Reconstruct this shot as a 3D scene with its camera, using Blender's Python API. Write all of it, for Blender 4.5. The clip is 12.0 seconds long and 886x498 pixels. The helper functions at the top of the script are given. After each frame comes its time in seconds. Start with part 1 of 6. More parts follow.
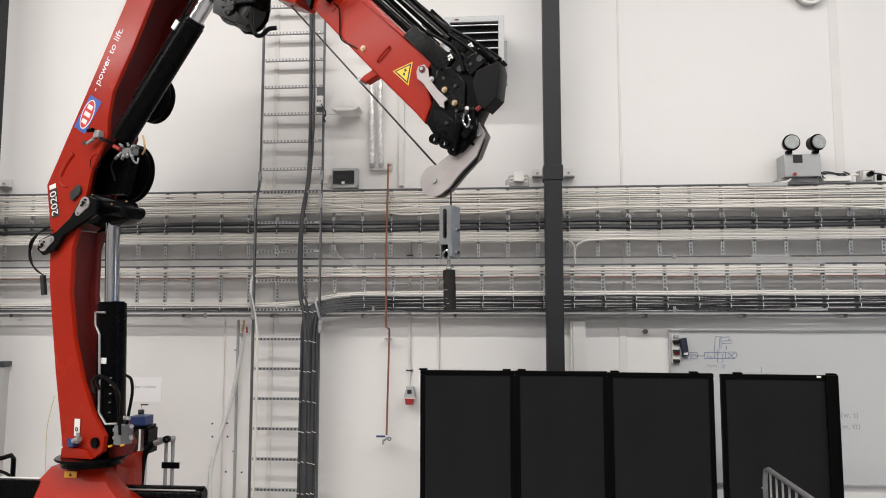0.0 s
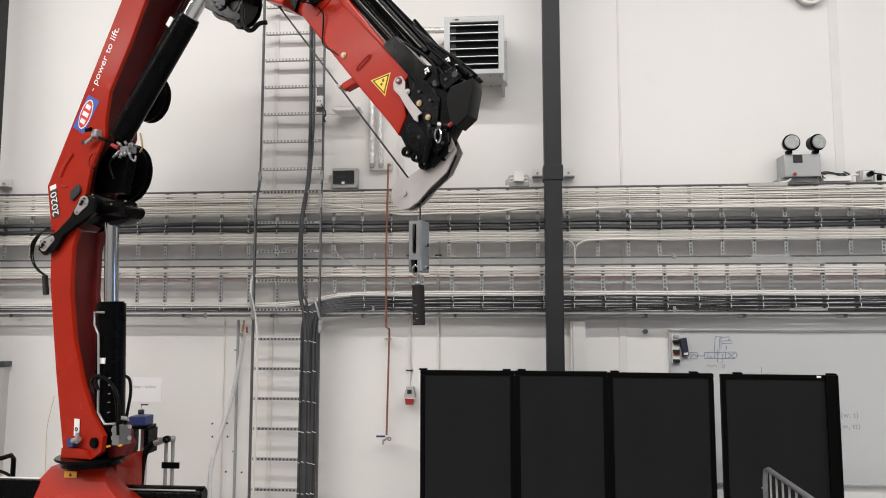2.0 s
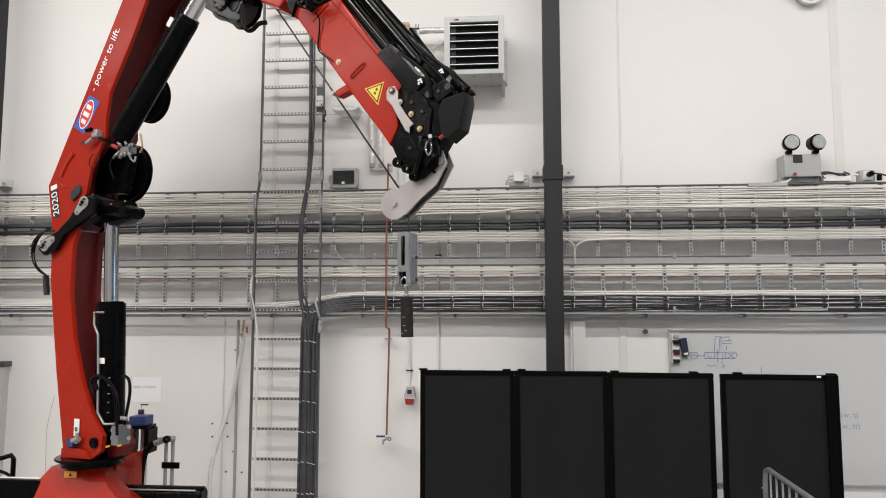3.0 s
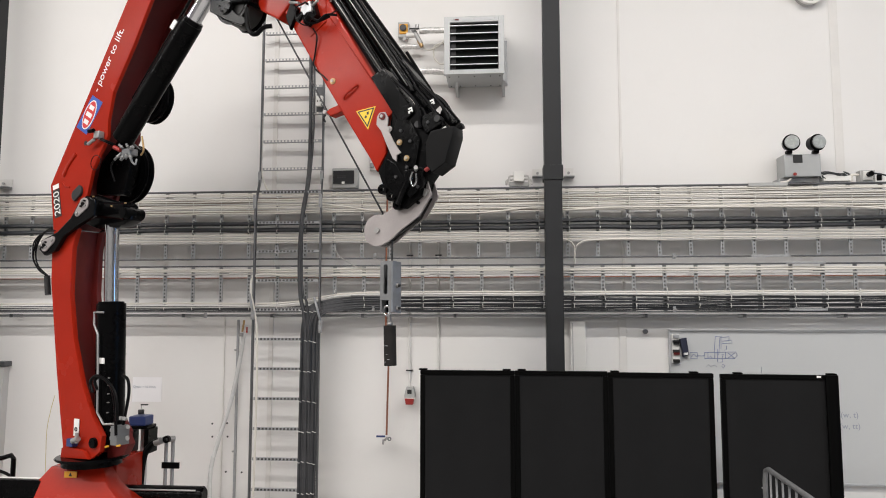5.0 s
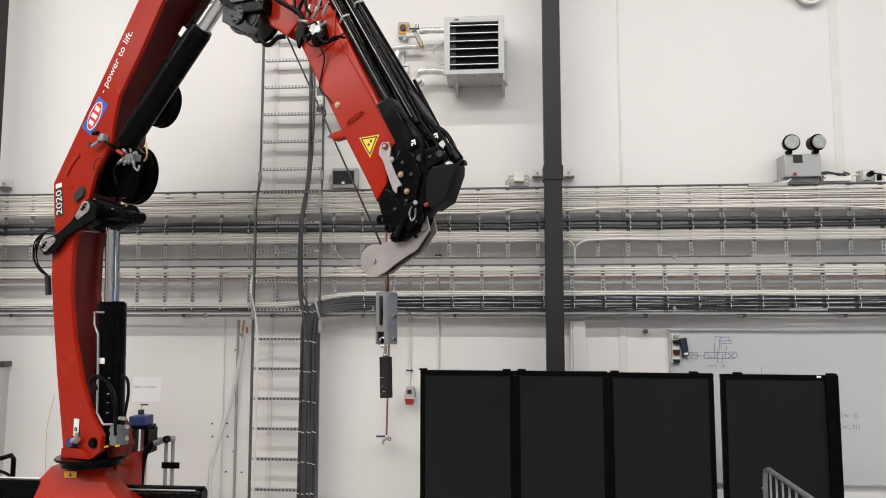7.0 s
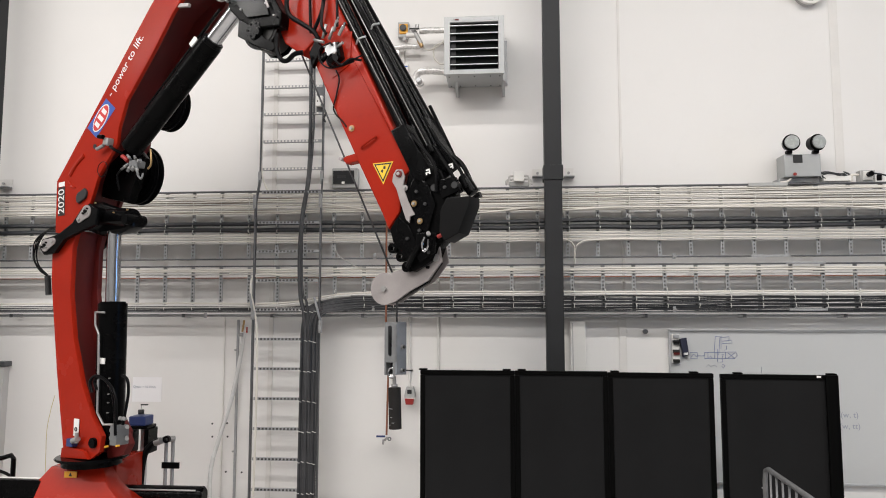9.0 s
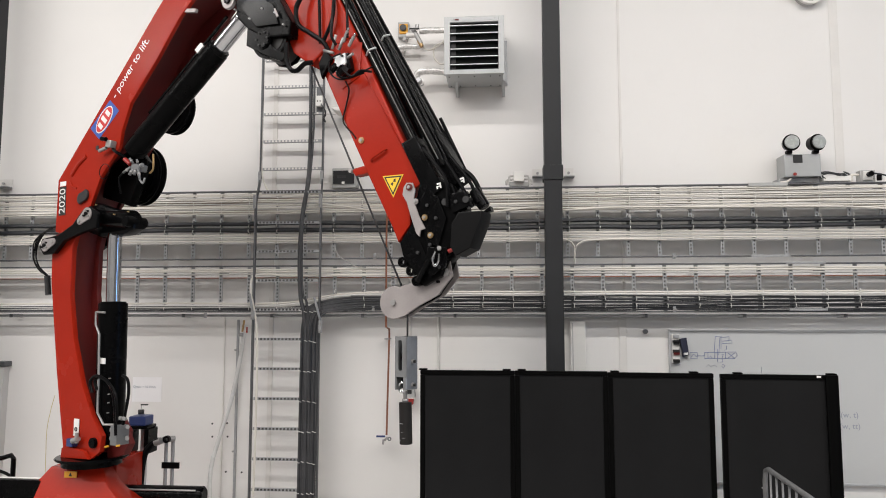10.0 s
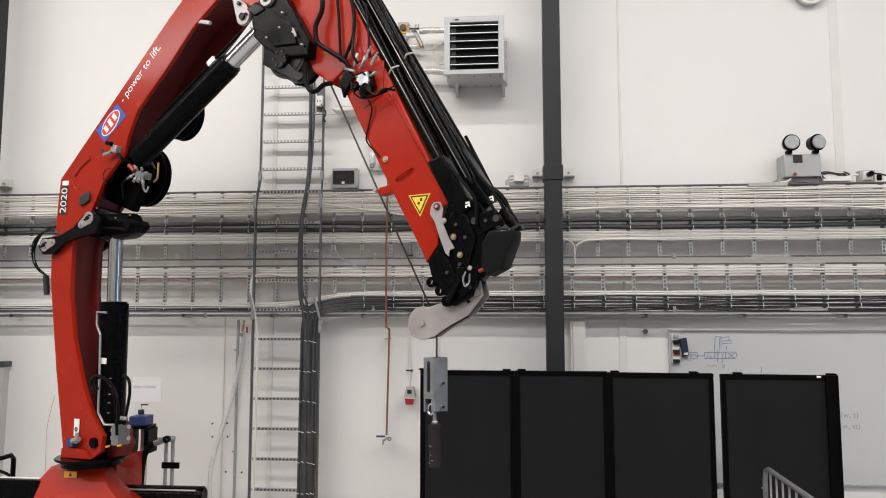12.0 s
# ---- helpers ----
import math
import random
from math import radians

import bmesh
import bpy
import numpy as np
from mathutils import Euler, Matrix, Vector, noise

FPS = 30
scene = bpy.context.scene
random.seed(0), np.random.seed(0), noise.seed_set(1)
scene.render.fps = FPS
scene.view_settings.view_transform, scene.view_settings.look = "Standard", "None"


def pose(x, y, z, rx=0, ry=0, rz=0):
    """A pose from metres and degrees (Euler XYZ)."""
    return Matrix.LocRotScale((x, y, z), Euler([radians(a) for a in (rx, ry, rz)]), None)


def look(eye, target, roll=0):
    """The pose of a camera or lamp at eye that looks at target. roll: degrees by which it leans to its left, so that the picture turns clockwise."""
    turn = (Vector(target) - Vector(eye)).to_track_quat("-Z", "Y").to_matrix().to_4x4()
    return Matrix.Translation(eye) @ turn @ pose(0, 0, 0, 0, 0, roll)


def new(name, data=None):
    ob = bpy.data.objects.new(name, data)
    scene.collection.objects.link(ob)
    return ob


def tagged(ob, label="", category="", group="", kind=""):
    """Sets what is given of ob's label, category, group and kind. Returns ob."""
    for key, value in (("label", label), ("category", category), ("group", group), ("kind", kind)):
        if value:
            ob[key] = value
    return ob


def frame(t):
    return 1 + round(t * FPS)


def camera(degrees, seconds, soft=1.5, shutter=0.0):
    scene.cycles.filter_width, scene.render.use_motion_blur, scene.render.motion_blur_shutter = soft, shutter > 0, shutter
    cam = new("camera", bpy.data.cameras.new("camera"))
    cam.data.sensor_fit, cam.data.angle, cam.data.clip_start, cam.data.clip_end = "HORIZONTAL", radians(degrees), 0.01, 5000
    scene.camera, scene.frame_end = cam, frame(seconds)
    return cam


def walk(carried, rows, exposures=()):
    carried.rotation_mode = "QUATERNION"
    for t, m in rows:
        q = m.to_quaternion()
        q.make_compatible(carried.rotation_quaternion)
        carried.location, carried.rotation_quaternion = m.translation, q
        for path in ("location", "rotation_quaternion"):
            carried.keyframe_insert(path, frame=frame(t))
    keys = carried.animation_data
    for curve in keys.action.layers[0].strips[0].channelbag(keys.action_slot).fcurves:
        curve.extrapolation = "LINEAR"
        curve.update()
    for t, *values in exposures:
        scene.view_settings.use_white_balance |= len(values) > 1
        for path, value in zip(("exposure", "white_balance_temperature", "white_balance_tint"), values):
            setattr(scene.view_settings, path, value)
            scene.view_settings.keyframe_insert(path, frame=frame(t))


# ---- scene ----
cam = camera(63.66, 12.0, soft=1.0)
CAM_POSE = look((0, 0, 2.25), (-0.490, 5.956, 2.790))
walk(cam, [(0, CAM_POSE), (12, CAM_POSE)])

# ---- light: rows of tube fixtures under the hall's ceiling ----
world = bpy.data.worlds.new("hall_ambient")
world.use_nodes = True
world.node_tree.nodes["Background"].inputs[0].default_value = (1.0, 0.97, 0.93, 1)
world.node_tree.nodes["Background"].inputs[1].default_value = 0.16
scene.world = world
scene.view_settings.exposure = 0.0
CEILING = 8.2
LAMPS = [(x, y, w) for y, w in ((1.0, 245), (-2.2, 225), (-6.5, 110)) for x in (-13, -8.2, -3.4)] + [(x, y, w) for y, w in ((1.0, 212), (-2.2, 190), (-6.5, 95)) for x in (1.4, 6.2)]


def lamp(x, y, watts):
    data = bpy.data.lights.new("tube_row", "AREA")
    data.shape, data.size, data.size_y, data.energy = "RECTANGLE", 4.4, 0.32, watts
    data.color = (1.0, 0.965, 0.935)
    ob = new("tube_row", data)
    ob.matrix_world = pose(x, y, CEILING - 0.12)


for row in LAMPS:
    lamp(*row)


# ---- materials ----
MATS = {}


def mat(name, colour, rough=0.5, metal=0.0, vary=0.12, scale=6.0, bump=0.0, fine=120.0, coat=0.0, dirt=None, dirt_amount=0.0, spec=0.5):
    """Paint or metal with blotches at one scale and grain at another."""
    if name in MATS:
        return MATS[name]
    m = bpy.data.materials.new(name)
    m.use_nodes = True
    nt = m.node_tree
    b = nt.nodes["Principled BSDF"]
    b.inputs["Metallic"].default_value = metal
    b.inputs["Coat Weight"].default_value = coat
    b.inputs["Specular IOR Level"].default_value = spec
    b.inputs["Coat Roughness"].default_value = 0.12
    tc = nt.nodes.new("ShaderNodeTexCoord")
    n1, n2 = nt.nodes.new("ShaderNodeTexNoise"), nt.nodes.new("ShaderNodeTexNoise")
    n1.inputs["Scale"].default_value, n1.inputs["Detail"].default_value = scale, 5
    n2.inputs["Scale"].default_value, n2.inputs["Detail"].default_value = fine, 3
    for n in (n1, n2):
        nt.links.new(tc.outputs["Object"], n.inputs["Vector"])
    add = nt.nodes.new("ShaderNodeMath")
    add.operation = "MULTIPLY_ADD"
    nt.links.new(n2.outputs["Fac"], add.inputs[0])
    add.inputs[1].default_value = 0.35
    nt.links.new(n1.outputs["Fac"], add.inputs[2])
    ramp = nt.nodes.new("ShaderNodeMapRange")
    ramp.inputs["From Min"].default_value, ramp.inputs["From Max"].default_value = 0.4, 0.95
    nt.links.new(add.outputs[0], ramp.inputs["Value"])
    mix = nt.nodes.new("ShaderNodeMix")
    mix.data_type = "RGBA"
    c = Vector(colour)
    mix.inputs["A"].default_value = (*(c * (1 - vary)), 1)
    mix.inputs["B"].default_value = (*(c * (1 + vary * 0.6)), 1)
    nt.links.new(ramp.outputs[0], mix.inputs["Factor"])
    out = mix.outputs["Result"]
    if dirt:
        n3 = nt.nodes.new("ShaderNodeTexNoise")
        n3.inputs["Scale"].default_value, n3.inputs["Detail"].default_value = scale * 3.1, 9
        n3.inputs["Roughness"].default_value = 0.7
        nt.links.new(tc.outputs["Object"], n3.inputs["Vector"])
        r3 = nt.nodes.new("ShaderNodeMapRange")
        r3.inputs["From Min"].default_value, r3.inputs["From Max"].default_value = 0.58, 0.75
        r3.inputs["To Max"].default_value = dirt_amount
        nt.links.new(n3.outputs["Fac"], r3.inputs["Value"])
        m3 = nt.nodes.new("ShaderNodeMix")
        m3.data_type = "RGBA"
        nt.links.new(r3.outputs[0], m3.inputs["Factor"])
        nt.links.new(out, m3.inputs["A"])
        m3.inputs["B"].default_value = (*dirt, 1)
        out = m3.outputs["Result"]
    nt.links.new(out, b.inputs["Base Color"])
    rr = nt.nodes.new("ShaderNodeMapRange")
    rr.inputs["To Min"].default_value, rr.inputs["To Max"].default_value = max(rough - 0.07, 0.03), min(rough + 0.1, 1)
    nt.links.new(n1.outputs["Fac"], rr.inputs["Value"])
    nt.links.new(rr.outputs[0], b.inputs["Roughness"])
    if bump:
        bp = nt.nodes.new("ShaderNodeBump")
        bp.inputs["Strength"].default_value, bp.inputs["Distance"].default_value = bump, 0.002
        nt.links.new(n2.outputs["Fac"], bp.inputs["Height"])
        nt.links.new(bp.outputs[0], b.inputs["Normal"])
    MATS[name] = m
    return m


WALL = mat("wall_panel", (0.8, 0.785, 0.765), 0.55, vary=0.035, scale=0.9, bump=0.08, fine=220, dirt=(0.6, 0.57, 0.53), dirt_amount=0.10)
TRIM = mat("white_trim", (0.74, 0.72, 0.69), 0.45, vary=0.05)
FLOOR = mat("concrete_floor", (0.34, 0.33, 0.32), 0.45, vary=0.25, scale=1.4, bump=0.15, dirt=(0.16, 0.15, 0.14), dirt_amount=0.5)
DARK_STEEL = mat("anthracite_paint", (0.022, 0.023, 0.025), 0.5, vary=0.15, bump=0.05, spec=0.3)
RED = mat("red_paint", (0.33, 0.0175, 0.0065), 0.24, vary=0.12, scale=3.5, coat=0.06, dirt=(0.2, 0.012, 0.007), dirt_amount=0.35, spec=0.15, bump=0.03, fine=60)
# Red paint darkened for shade on inner faces; small dark red marks share it.
RED_IN = mat("shaded_red", (0.115, 0.0075, 0.006), 0.5, vary=0.25, scale=4, dirt=(0.05, 0.02, 0.02), dirt_amount=0.5)
BLACK = mat("black_paint", (0.002, 0.002, 0.0022), 0.26, vary=0.3, scale=5, bump=0.05, dirt=(0.008, 0.0075, 0.007), dirt_amount=0.4, spec=0.07)
BLACK_SAT = mat("satin_black_steel", (0.003, 0.003, 0.0033), 0.16, vary=0.25, scale=7, dirt=(0.012, 0.0115, 0.011), dirt_amount=0.4, spec=0.10)
RUBBER = mat("black_rubber", (0.0045, 0.0045, 0.005), 0.3, vary=0.25, scale=20, spec=0.07)
GREY_PLATE = mat("dark_grey_plate", (0.030, 0.030, 0.031), 0.5, vary=0.15, spec=0.3)
CHROME = mat("chrome_rod", (0.66, 0.67, 0.69), 0.10, 1.0, vary=0.05, scale=30)
STEEL = mat("bare_steel", (0.36, 0.355, 0.35), 0.42, 0.55, vary=0.15, scale=8, bump=0.05, dirt=(0.3, 0.27, 0.25), dirt_amount=0.35)
PLATE = mat("machined_plate", (0.37, 0.34, 0.335), 0.38, 0.35, vary=0.16, scale=7, dirt=(0.36, 0.32, 0.32), dirt_amount=0.4)
CAST = mat("cast_grey", (0.19, 0.195, 0.20), 0.45, 0.3, vary=0.15, scale=9)
ALU = mat("aluminium", (0.55, 0.56, 0.57), 0.4, 0.5, vary=0.1)
ZINC = mat("galvanised_steel", (0.385, 0.392, 0.40), 0.45, 0.3, vary=0.2, scale=14, fine=90)
ZINC_D = mat("galvanised_rail", (0.12, 0.123, 0.13), 0.45, 0.4, vary=0.2, scale=14)
BRASS = mat("brass", (0.42, 0.28, 0.13), 0.35, 0.7, vary=0.15)
COPPER = mat("copper_pipe", (0.30, 0.125, 0.075), 0.42, 0.5, vary=0.25, scale=9, dirt=(0.12, 0.06, 0.04), dirt_amount=0.5)
CABLE_W = mat("ivory_cable", (0.72, 0.69, 0.63), 0.5, vary=0.12, scale=3)
CABLE_G = mat("pale_grey_cable", (0.50, 0.485, 0.465), 0.5, vary=0.15, scale=3)
# Brown tone holds the shade between the ivory cables in front.
CABLE_B = mat("gap_shade_cable", (0.36, 0.295, 0.235), 0.5, vary=0.2, scale=3)
CABLE_K = mat("black_cable", (0.020, 0.022, 0.026), 0.36, vary=0.3, scale=5)
CABLE_D = mat("dark_grey_cable", (0.055, 0.056, 0.06), 0.5, vary=0.25, scale=5)
PLASTIC_G = mat("grey_plastic", (0.42, 0.42, 0.41), 0.45, vary=0.07)
PLASTIC_W = mat("white_plastic", (0.76, 0.75, 0.72), 0.4, vary=0.05)
PLASTIC_R = mat("red_plastic", (0.30, 0.022, 0.018), 0.4, vary=0.1)
PLASTIC_B = mat("blue_plastic", (0.02, 0.04, 0.15), 0.4, vary=0.12)
PLASTIC_Y = mat("yellow_plastic", (0.75, 0.38, 0.03), 0.4, vary=0.08)
SMOKED = mat("smoked_window", (0.02, 0.021, 0.023), 0.12, vary=0.2)
HEATER = mat("heater_sheet_metal", (0.42, 0.43, 0.43), 0.4, 0.25, vary=0.1, scale=5)
HEATER_IN = mat("heater_core", (0.006, 0.008, 0.007), 0.7, spec=0.1)
FOIL = mat("foil_insulation", (0.78, 0.77, 0.75), 0.3, 0.45, vary=0.3, scale=30, bump=0.9, fine=60)
FABRIC = mat("charcoal_felt", (0.0150, 0.0150, 0.0155), 0.9, vary=0.15, scale=3, bump=0.4, fine=500, spec=0.05)
FRAME_K = mat("black_frame", (0.002, 0.002, 0.002), 0.5, vary=0.2, spec=0.05)
BOARD = mat("whiteboard_enamel", (0.56, 0.57, 0.57), 0.18, vary=0.03, scale=1.5)
INK = mat("blue_ink", (0.17, 0.21, 0.40), 0.5)
INK_G = mat("grey_ink", (0.30, 0.32, 0.38), 0.5)
LENS = mat("lamp_lens", (0.42, 0.44, 0.43), 0.25, 0.0, vary=0.15, scale=30)
STICK_Y = mat("yellow_sticker", (0.80, 0.52, 0.03), 0.4, vary=0.06)
STICK_O = mat("orange_sticker", (0.80, 0.36, 0.03), 0.4, vary=0.06)
STICK_B = mat("blue_sticker", (0.03, 0.09, 0.38), 0.35, vary=0.06)
STICK_R = mat("red_sticker", (0.55, 0.03, 0.03), 0.35, vary=0.06)
STICK_W = mat("white_sticker", (0.80, 0.79, 0.77), 0.4, vary=0.04)
STICK_K = mat("black_sticker", (0.012, 0.012, 0.012), 0.4)
PAPER = mat("paper", (0.88, 0.87, 0.88), 0.8, vary=0.03)
HOSE_CLEAR = mat("translucent_hose", (0.62, 0.62, 0.61), 0.25, vary=0.08)
FAR_WALL = mat("hall_far_wall", (0.34, 0.335, 0.33), 0.6, vary=0.2, scale=0.5)
CEIL = mat("ceiling_sheet", (0.25, 0.245, 0.24), 0.6, vary=0.06)

# ---- building helpers ----
SPACE = {}


def thing(name, x, y, z, label, category, group="", kind="", turn=0):
    ob = new(name)
    ob.matrix_world = pose(x, y, z, 0, 0, turn)
    SPACE[ob] = pose(x, y, z, 0, 0, turn).inverted()
    return tagged(ob, label, category, group, kind)


def part(name, bm, material, parent=None, label="", smooth=True):
    """Links a bmesh as one mesh object under a thing or a part; its points are given in the space the thing was laid out in."""
    while parent and parent.parent and parent.parent.parent:
        parent = parent.parent
    me = bpy.data.meshes.new(name)
    space = SPACE.get(parent, Matrix())
    bm.transform(space)
    bm.normal_update()
    if smooth:
        size = {f: f.calc_area() for f in bm.faces}
        for f in bm.faces:
            near_by = [(g, e.calc_face_angle(0)) for e in f.edges if len(e.link_faces) == 2 for g in e.link_faces if g != f]
            bent = [size[g] / (size[f] + 1e-12) for g, a in near_by if 0.05 < a < 0.6]
            f.smooth = len(f.verts) < 5 and not (bent and max(bent) < 0.3)
        for e in bm.edges:
            if len(e.link_faces) == 2 and e.calc_face_angle(0) > 0.6:
                e.smooth = False
    bm.to_mesh(me)
    bm.free()
    me.materials.append(material)
    ob = new(name, me)
    ob.parent = parent
    SPACE[ob] = space
    if label:
        ob["label"] = label
    return ob


def box(x0, x1, y0, y1, z0, z1, bevel=0.0, bm=None):
    bm = bm or bmesh.new()
    m = Matrix.Translation(((x0 + x1) / 2, (y0 + y1) / 2, (z0 + z1) / 2)) @ Matrix.Diagonal((abs(x1 - x0), abs(y1 - y0), abs(z1 - z0), 1))
    made = bmesh.ops.create_cube(bm, size=1, matrix=m)["verts"]
    if bevel:
        edges = list({e for v in made for e in v.link_edges})
        bmesh.ops.bevel(bm, geom=edges, offset=bevel, segments=2, affect="EDGES", profile=0.6)
    return bm


def prism(points, y0, y1, bevel=0.0, bm=None):
    """A plate: an outline in x and z, given thickness along y."""
    bm = bm or bmesh.new()
    a = [bm.verts.new((x, y0, z)) for x, z in points]
    b = [bm.verts.new((x, y1, z)) for x, z in points]
    n = len(points)
    fs = [bm.faces.new(a), bm.faces.new(b[::-1])]
    fs += [bm.faces.new((a[i], b[i], b[(i + 1) % n], a[(i + 1) % n])) for i in range(n)]
    bmesh.ops.recalc_face_normals(bm, faces=fs)
    if bevel:
        edges = list({e for f in fs[:2] for e in f.edges})
        bmesh.ops.bevel(bm, geom=edges, offset=bevel, segments=2, affect="EDGES", profile=0.6)
    return bm


def rod(p, q, r, bm=None, sides=14, r2=None, bevel=0.0):
    """A round bar from p to q."""
    bm = bm or bmesh.new()
    p, q = Vector(p), Vector(q)
    d = q - p
    m = Matrix.Translation((p + q) / 2) @ d.to_track_quat("Z", "Y").to_matrix().to_4x4()
    made = bmesh.ops.create_cone(bm, cap_ends=True, segments=sides, radius1=r, radius2=r if r2 is None else r2, depth=d.length, matrix=m)["verts"]
    if bevel:
        rims = list({e for v in made for e in v.link_edges if any(len(f.verts) > 4 for f in e.link_faces)})
        bmesh.ops.bevel(bm, geom=rims, offset=bevel, segments=2, affect="EDGES")
    return bm


def smooth_path(points, steps=6):
    """A soft curve through the points."""
    ps = [Vector(p) for p in points]
    ps = [2 * ps[0] - ps[1]] + ps + [2 * ps[-1] - ps[-2]]
    out = []
    for i in range(1, len(ps) - 2):
        p0, p1, p2, p3 = ps[i - 1:i + 3]
        for k in range(steps):
            t = k / steps
            out.append(0.5 * (2 * p1 + (p2 - p0) * t + (2 * p0 - 5 * p1 + 4 * p2 - p3) * t * t + (3 * p1 - p0 - 3 * p2 + p3) * t ** 3))
    out.append(ps[-2])
    return out


def tube(points, r, bm=None, sides=8, soft=0):
    """A hose or cable along the points."""
    bm = bm or bmesh.new()
    ps = smooth_path(points, soft) if soft else [Vector(p) for p in points]
    rings, side = [], None
    for i, p in enumerate(ps):
        d = (ps[min(i + 1, len(ps) - 1)] - ps[max(i - 1, 0)]).normalized()
        if side is None:
            side = d.orthogonal().normalized()
        side = (side - d * side.dot(d)).normalized()
        up = d.cross(side)
        rings.append([bm.verts.new(p + r * (math.cos(2 * math.pi * k / sides) * side + math.sin(2 * math.pi * k / sides) * up)) for k in range(sides)])
    for a, b in zip(rings, rings[1:]):
        for k in range(sides):
            bm.faces.new((a[k], a[(k + 1) % sides], b[(k + 1) % sides], b[k]))
    bm.faces.new(rings[0][::-1])
    bm.faces.new(rings[-1])
    return bm


def ring(centre, axis, r_out, r_in, thick, bm=None, sides=28):
    """A flat ring or washer round an axis."""
    bm = bm or bmesh.new()
    c, d = Vector(centre), Vector(axis).normalized()
    a = d.orthogonal().normalized()
    b = d.cross(a)
    loops = []
    for r, h in ((r_out, -0.5), (r_out, 0.5), (r_in, 0.5), (r_in, -0.5)):
        loops.append([bm.verts.new(c + d * thick * h + r * (math.cos(2 * math.pi * k / sides) * a + math.sin(2 * math.pi * k / sides) * b)) for k in range(sides)])
    for i in range(4):
        p, q = loops[i], loops[(i + 1) % 4]
        for k in range(sides):
            bm.faces.new((p[k], p[(k + 1) % sides], q[(k + 1) % sides], q[k]))
    bmesh.ops.recalc_face_normals(bm, faces=bm.faces)
    return bm


def circle(cx, cz, r, n=24, a0=0, a1=360):
    return [(cx + r * math.cos(radians(a0 + (a1 - a0) * k / n)), cz + r * math.sin(radians(a0 + (a1 - a0) * k / n))) for k in range(n + (a1 - a0 < 360))]


def words(text, size, m, material, parent, name="lettering", shear=0.0, depth=0.0008):
    """Lettering in the built-in font, laid at m in its thing's space."""
    while parent.parent and parent.parent.parent:
        parent = parent.parent
    data = bpy.data.curves.new(name, "FONT")
    data.body, data.size, data.shear, data.extrude = text, size, shear, depth
    data.align_x, data.align_y = "CENTER", "CENTER"
    data.materials.append(material)
    ob = new(name, data)
    ob.parent = parent
    ob.matrix_local = SPACE.get(parent, Matrix()) @ m
    SPACE[ob] = SPACE.get(parent, Matrix())
    return ob


# ---- the hall ----
WALL_Y = 6.25
part("floor", box(-17, 14, -9, 6.25, -0.2, 0), FLOOR)["kind"] = "structure"
tagged(bpy.data.objects["floor"], "grey polished concrete hall floor", "floor")
tagged(part("wall_north", box(-17, 14, 6.25, 6.45, -0.2, 8.5), WALL), "off-white painted sandwich panel wall", "wall", kind="structure")
tagged(part("wall_south", box(-17, 14, -9.2, -9, -0.2, 8.5), FAR_WALL), "grey painted hall wall", "wall", kind="structure")
tagged(part("wall_west", box(-17.2, -17, -9.2, 6.45, -0.2, 8.5), FAR_WALL), "grey painted hall wall", "wall", kind="structure")
bm = box(14, 14.2, -9.2, 0.3, -0.2, 8.5)
box(14, 14.2, 1.9, 6.45, -0.2, 8.5, bm=bm)
box(14, 14.2, 0.3, 1.9, -0.2, 0.9, bm=bm)
box(14, 14.2, 0.3, 1.9, 5.2, 8.5, bm=bm)
tagged(part("wall_east", bm, FAR_WALL), "grey painted hall wall with a tall window", "wall", kind="structure")
daylight = bpy.data.materials.new("daylight")
daylight.use_nodes = True
daylight.node_tree.nodes["Principled BSDF"].inputs["Base Color"].default_value = (0, 0, 0, 1)
daylight.node_tree.nodes["Principled BSDF"].inputs["Emission Color"].default_value = (0.22, 0.50, 1.0, 1)
daylight.node_tree.nodes["Principled BSDF"].inputs["Emission Strength"].default_value = 5.0
tagged(part("backdrop", box(14.6, 14.62, -1.5, 3.7, 0, 7), daylight), "blue evening sky outside the tall window", "sky", kind="structure")
tagged(part("ceiling", box(-17.2, 14.2, -9.2, 6.45, 8.2, 8.4), CEIL), "pale sheet metal hall ceiling", "ceiling", kind="structure")


def panel_joint(x, z0, z1, w):
    ob = part("trim", box(x - w / 2, x + w / 2, 6.246 if w > 0.07 else 6.238, 6.2505, z0, z1, 0.003), TRIM)
    tagged(ob, "off-white vertical cover strip over a wall panel joint", "trim", kind="structure")


panel_joint(1.048, 0, 8.2, 0.022)
panel_joint(2.882, 3.3, 8.2, 0.075)
panel_joint(-2.049, 0, 8.2, 0.04)
panel_joint(1.018, 0, 2.25, 0.045)
panel_joint(-2.473, 0, 2.25, 0.012)


def steel_column(x, y, w):
    t = thing("steel_column", x, y, 0, "dark grey painted steel hall column", "column", "hall columns", "structure")
    part("shaft", box(x - w / 2, x + w / 2, y - w / 2, y + w / 2, 0, 8.2, 0.008), DARK_STEEL, t)
    return t


COL_X, COL_Y = 0.430, 5.92
col = steel_column(COL_X, COL_Y, 0.142)
part("collar", box(COL_X - 0.081, COL_X + 0.081, 5.84, 6.0, 3.347, 3.470, 0.004), DARK_STEEL, col)
steel_column(-4.505 - 0.115, 5.92, 0.2)
# Unseen columns, added as dark stripes for the chrome rods to reflect.
for x in (-14, -9, -4, 1, 6, 11):
    steel_column(x, -8.7, 0.3)
for y in (-6, -1.5, 3):
    steel_column(13.7, y, 0.3)
    steel_column(-16.7, y, 0.3)


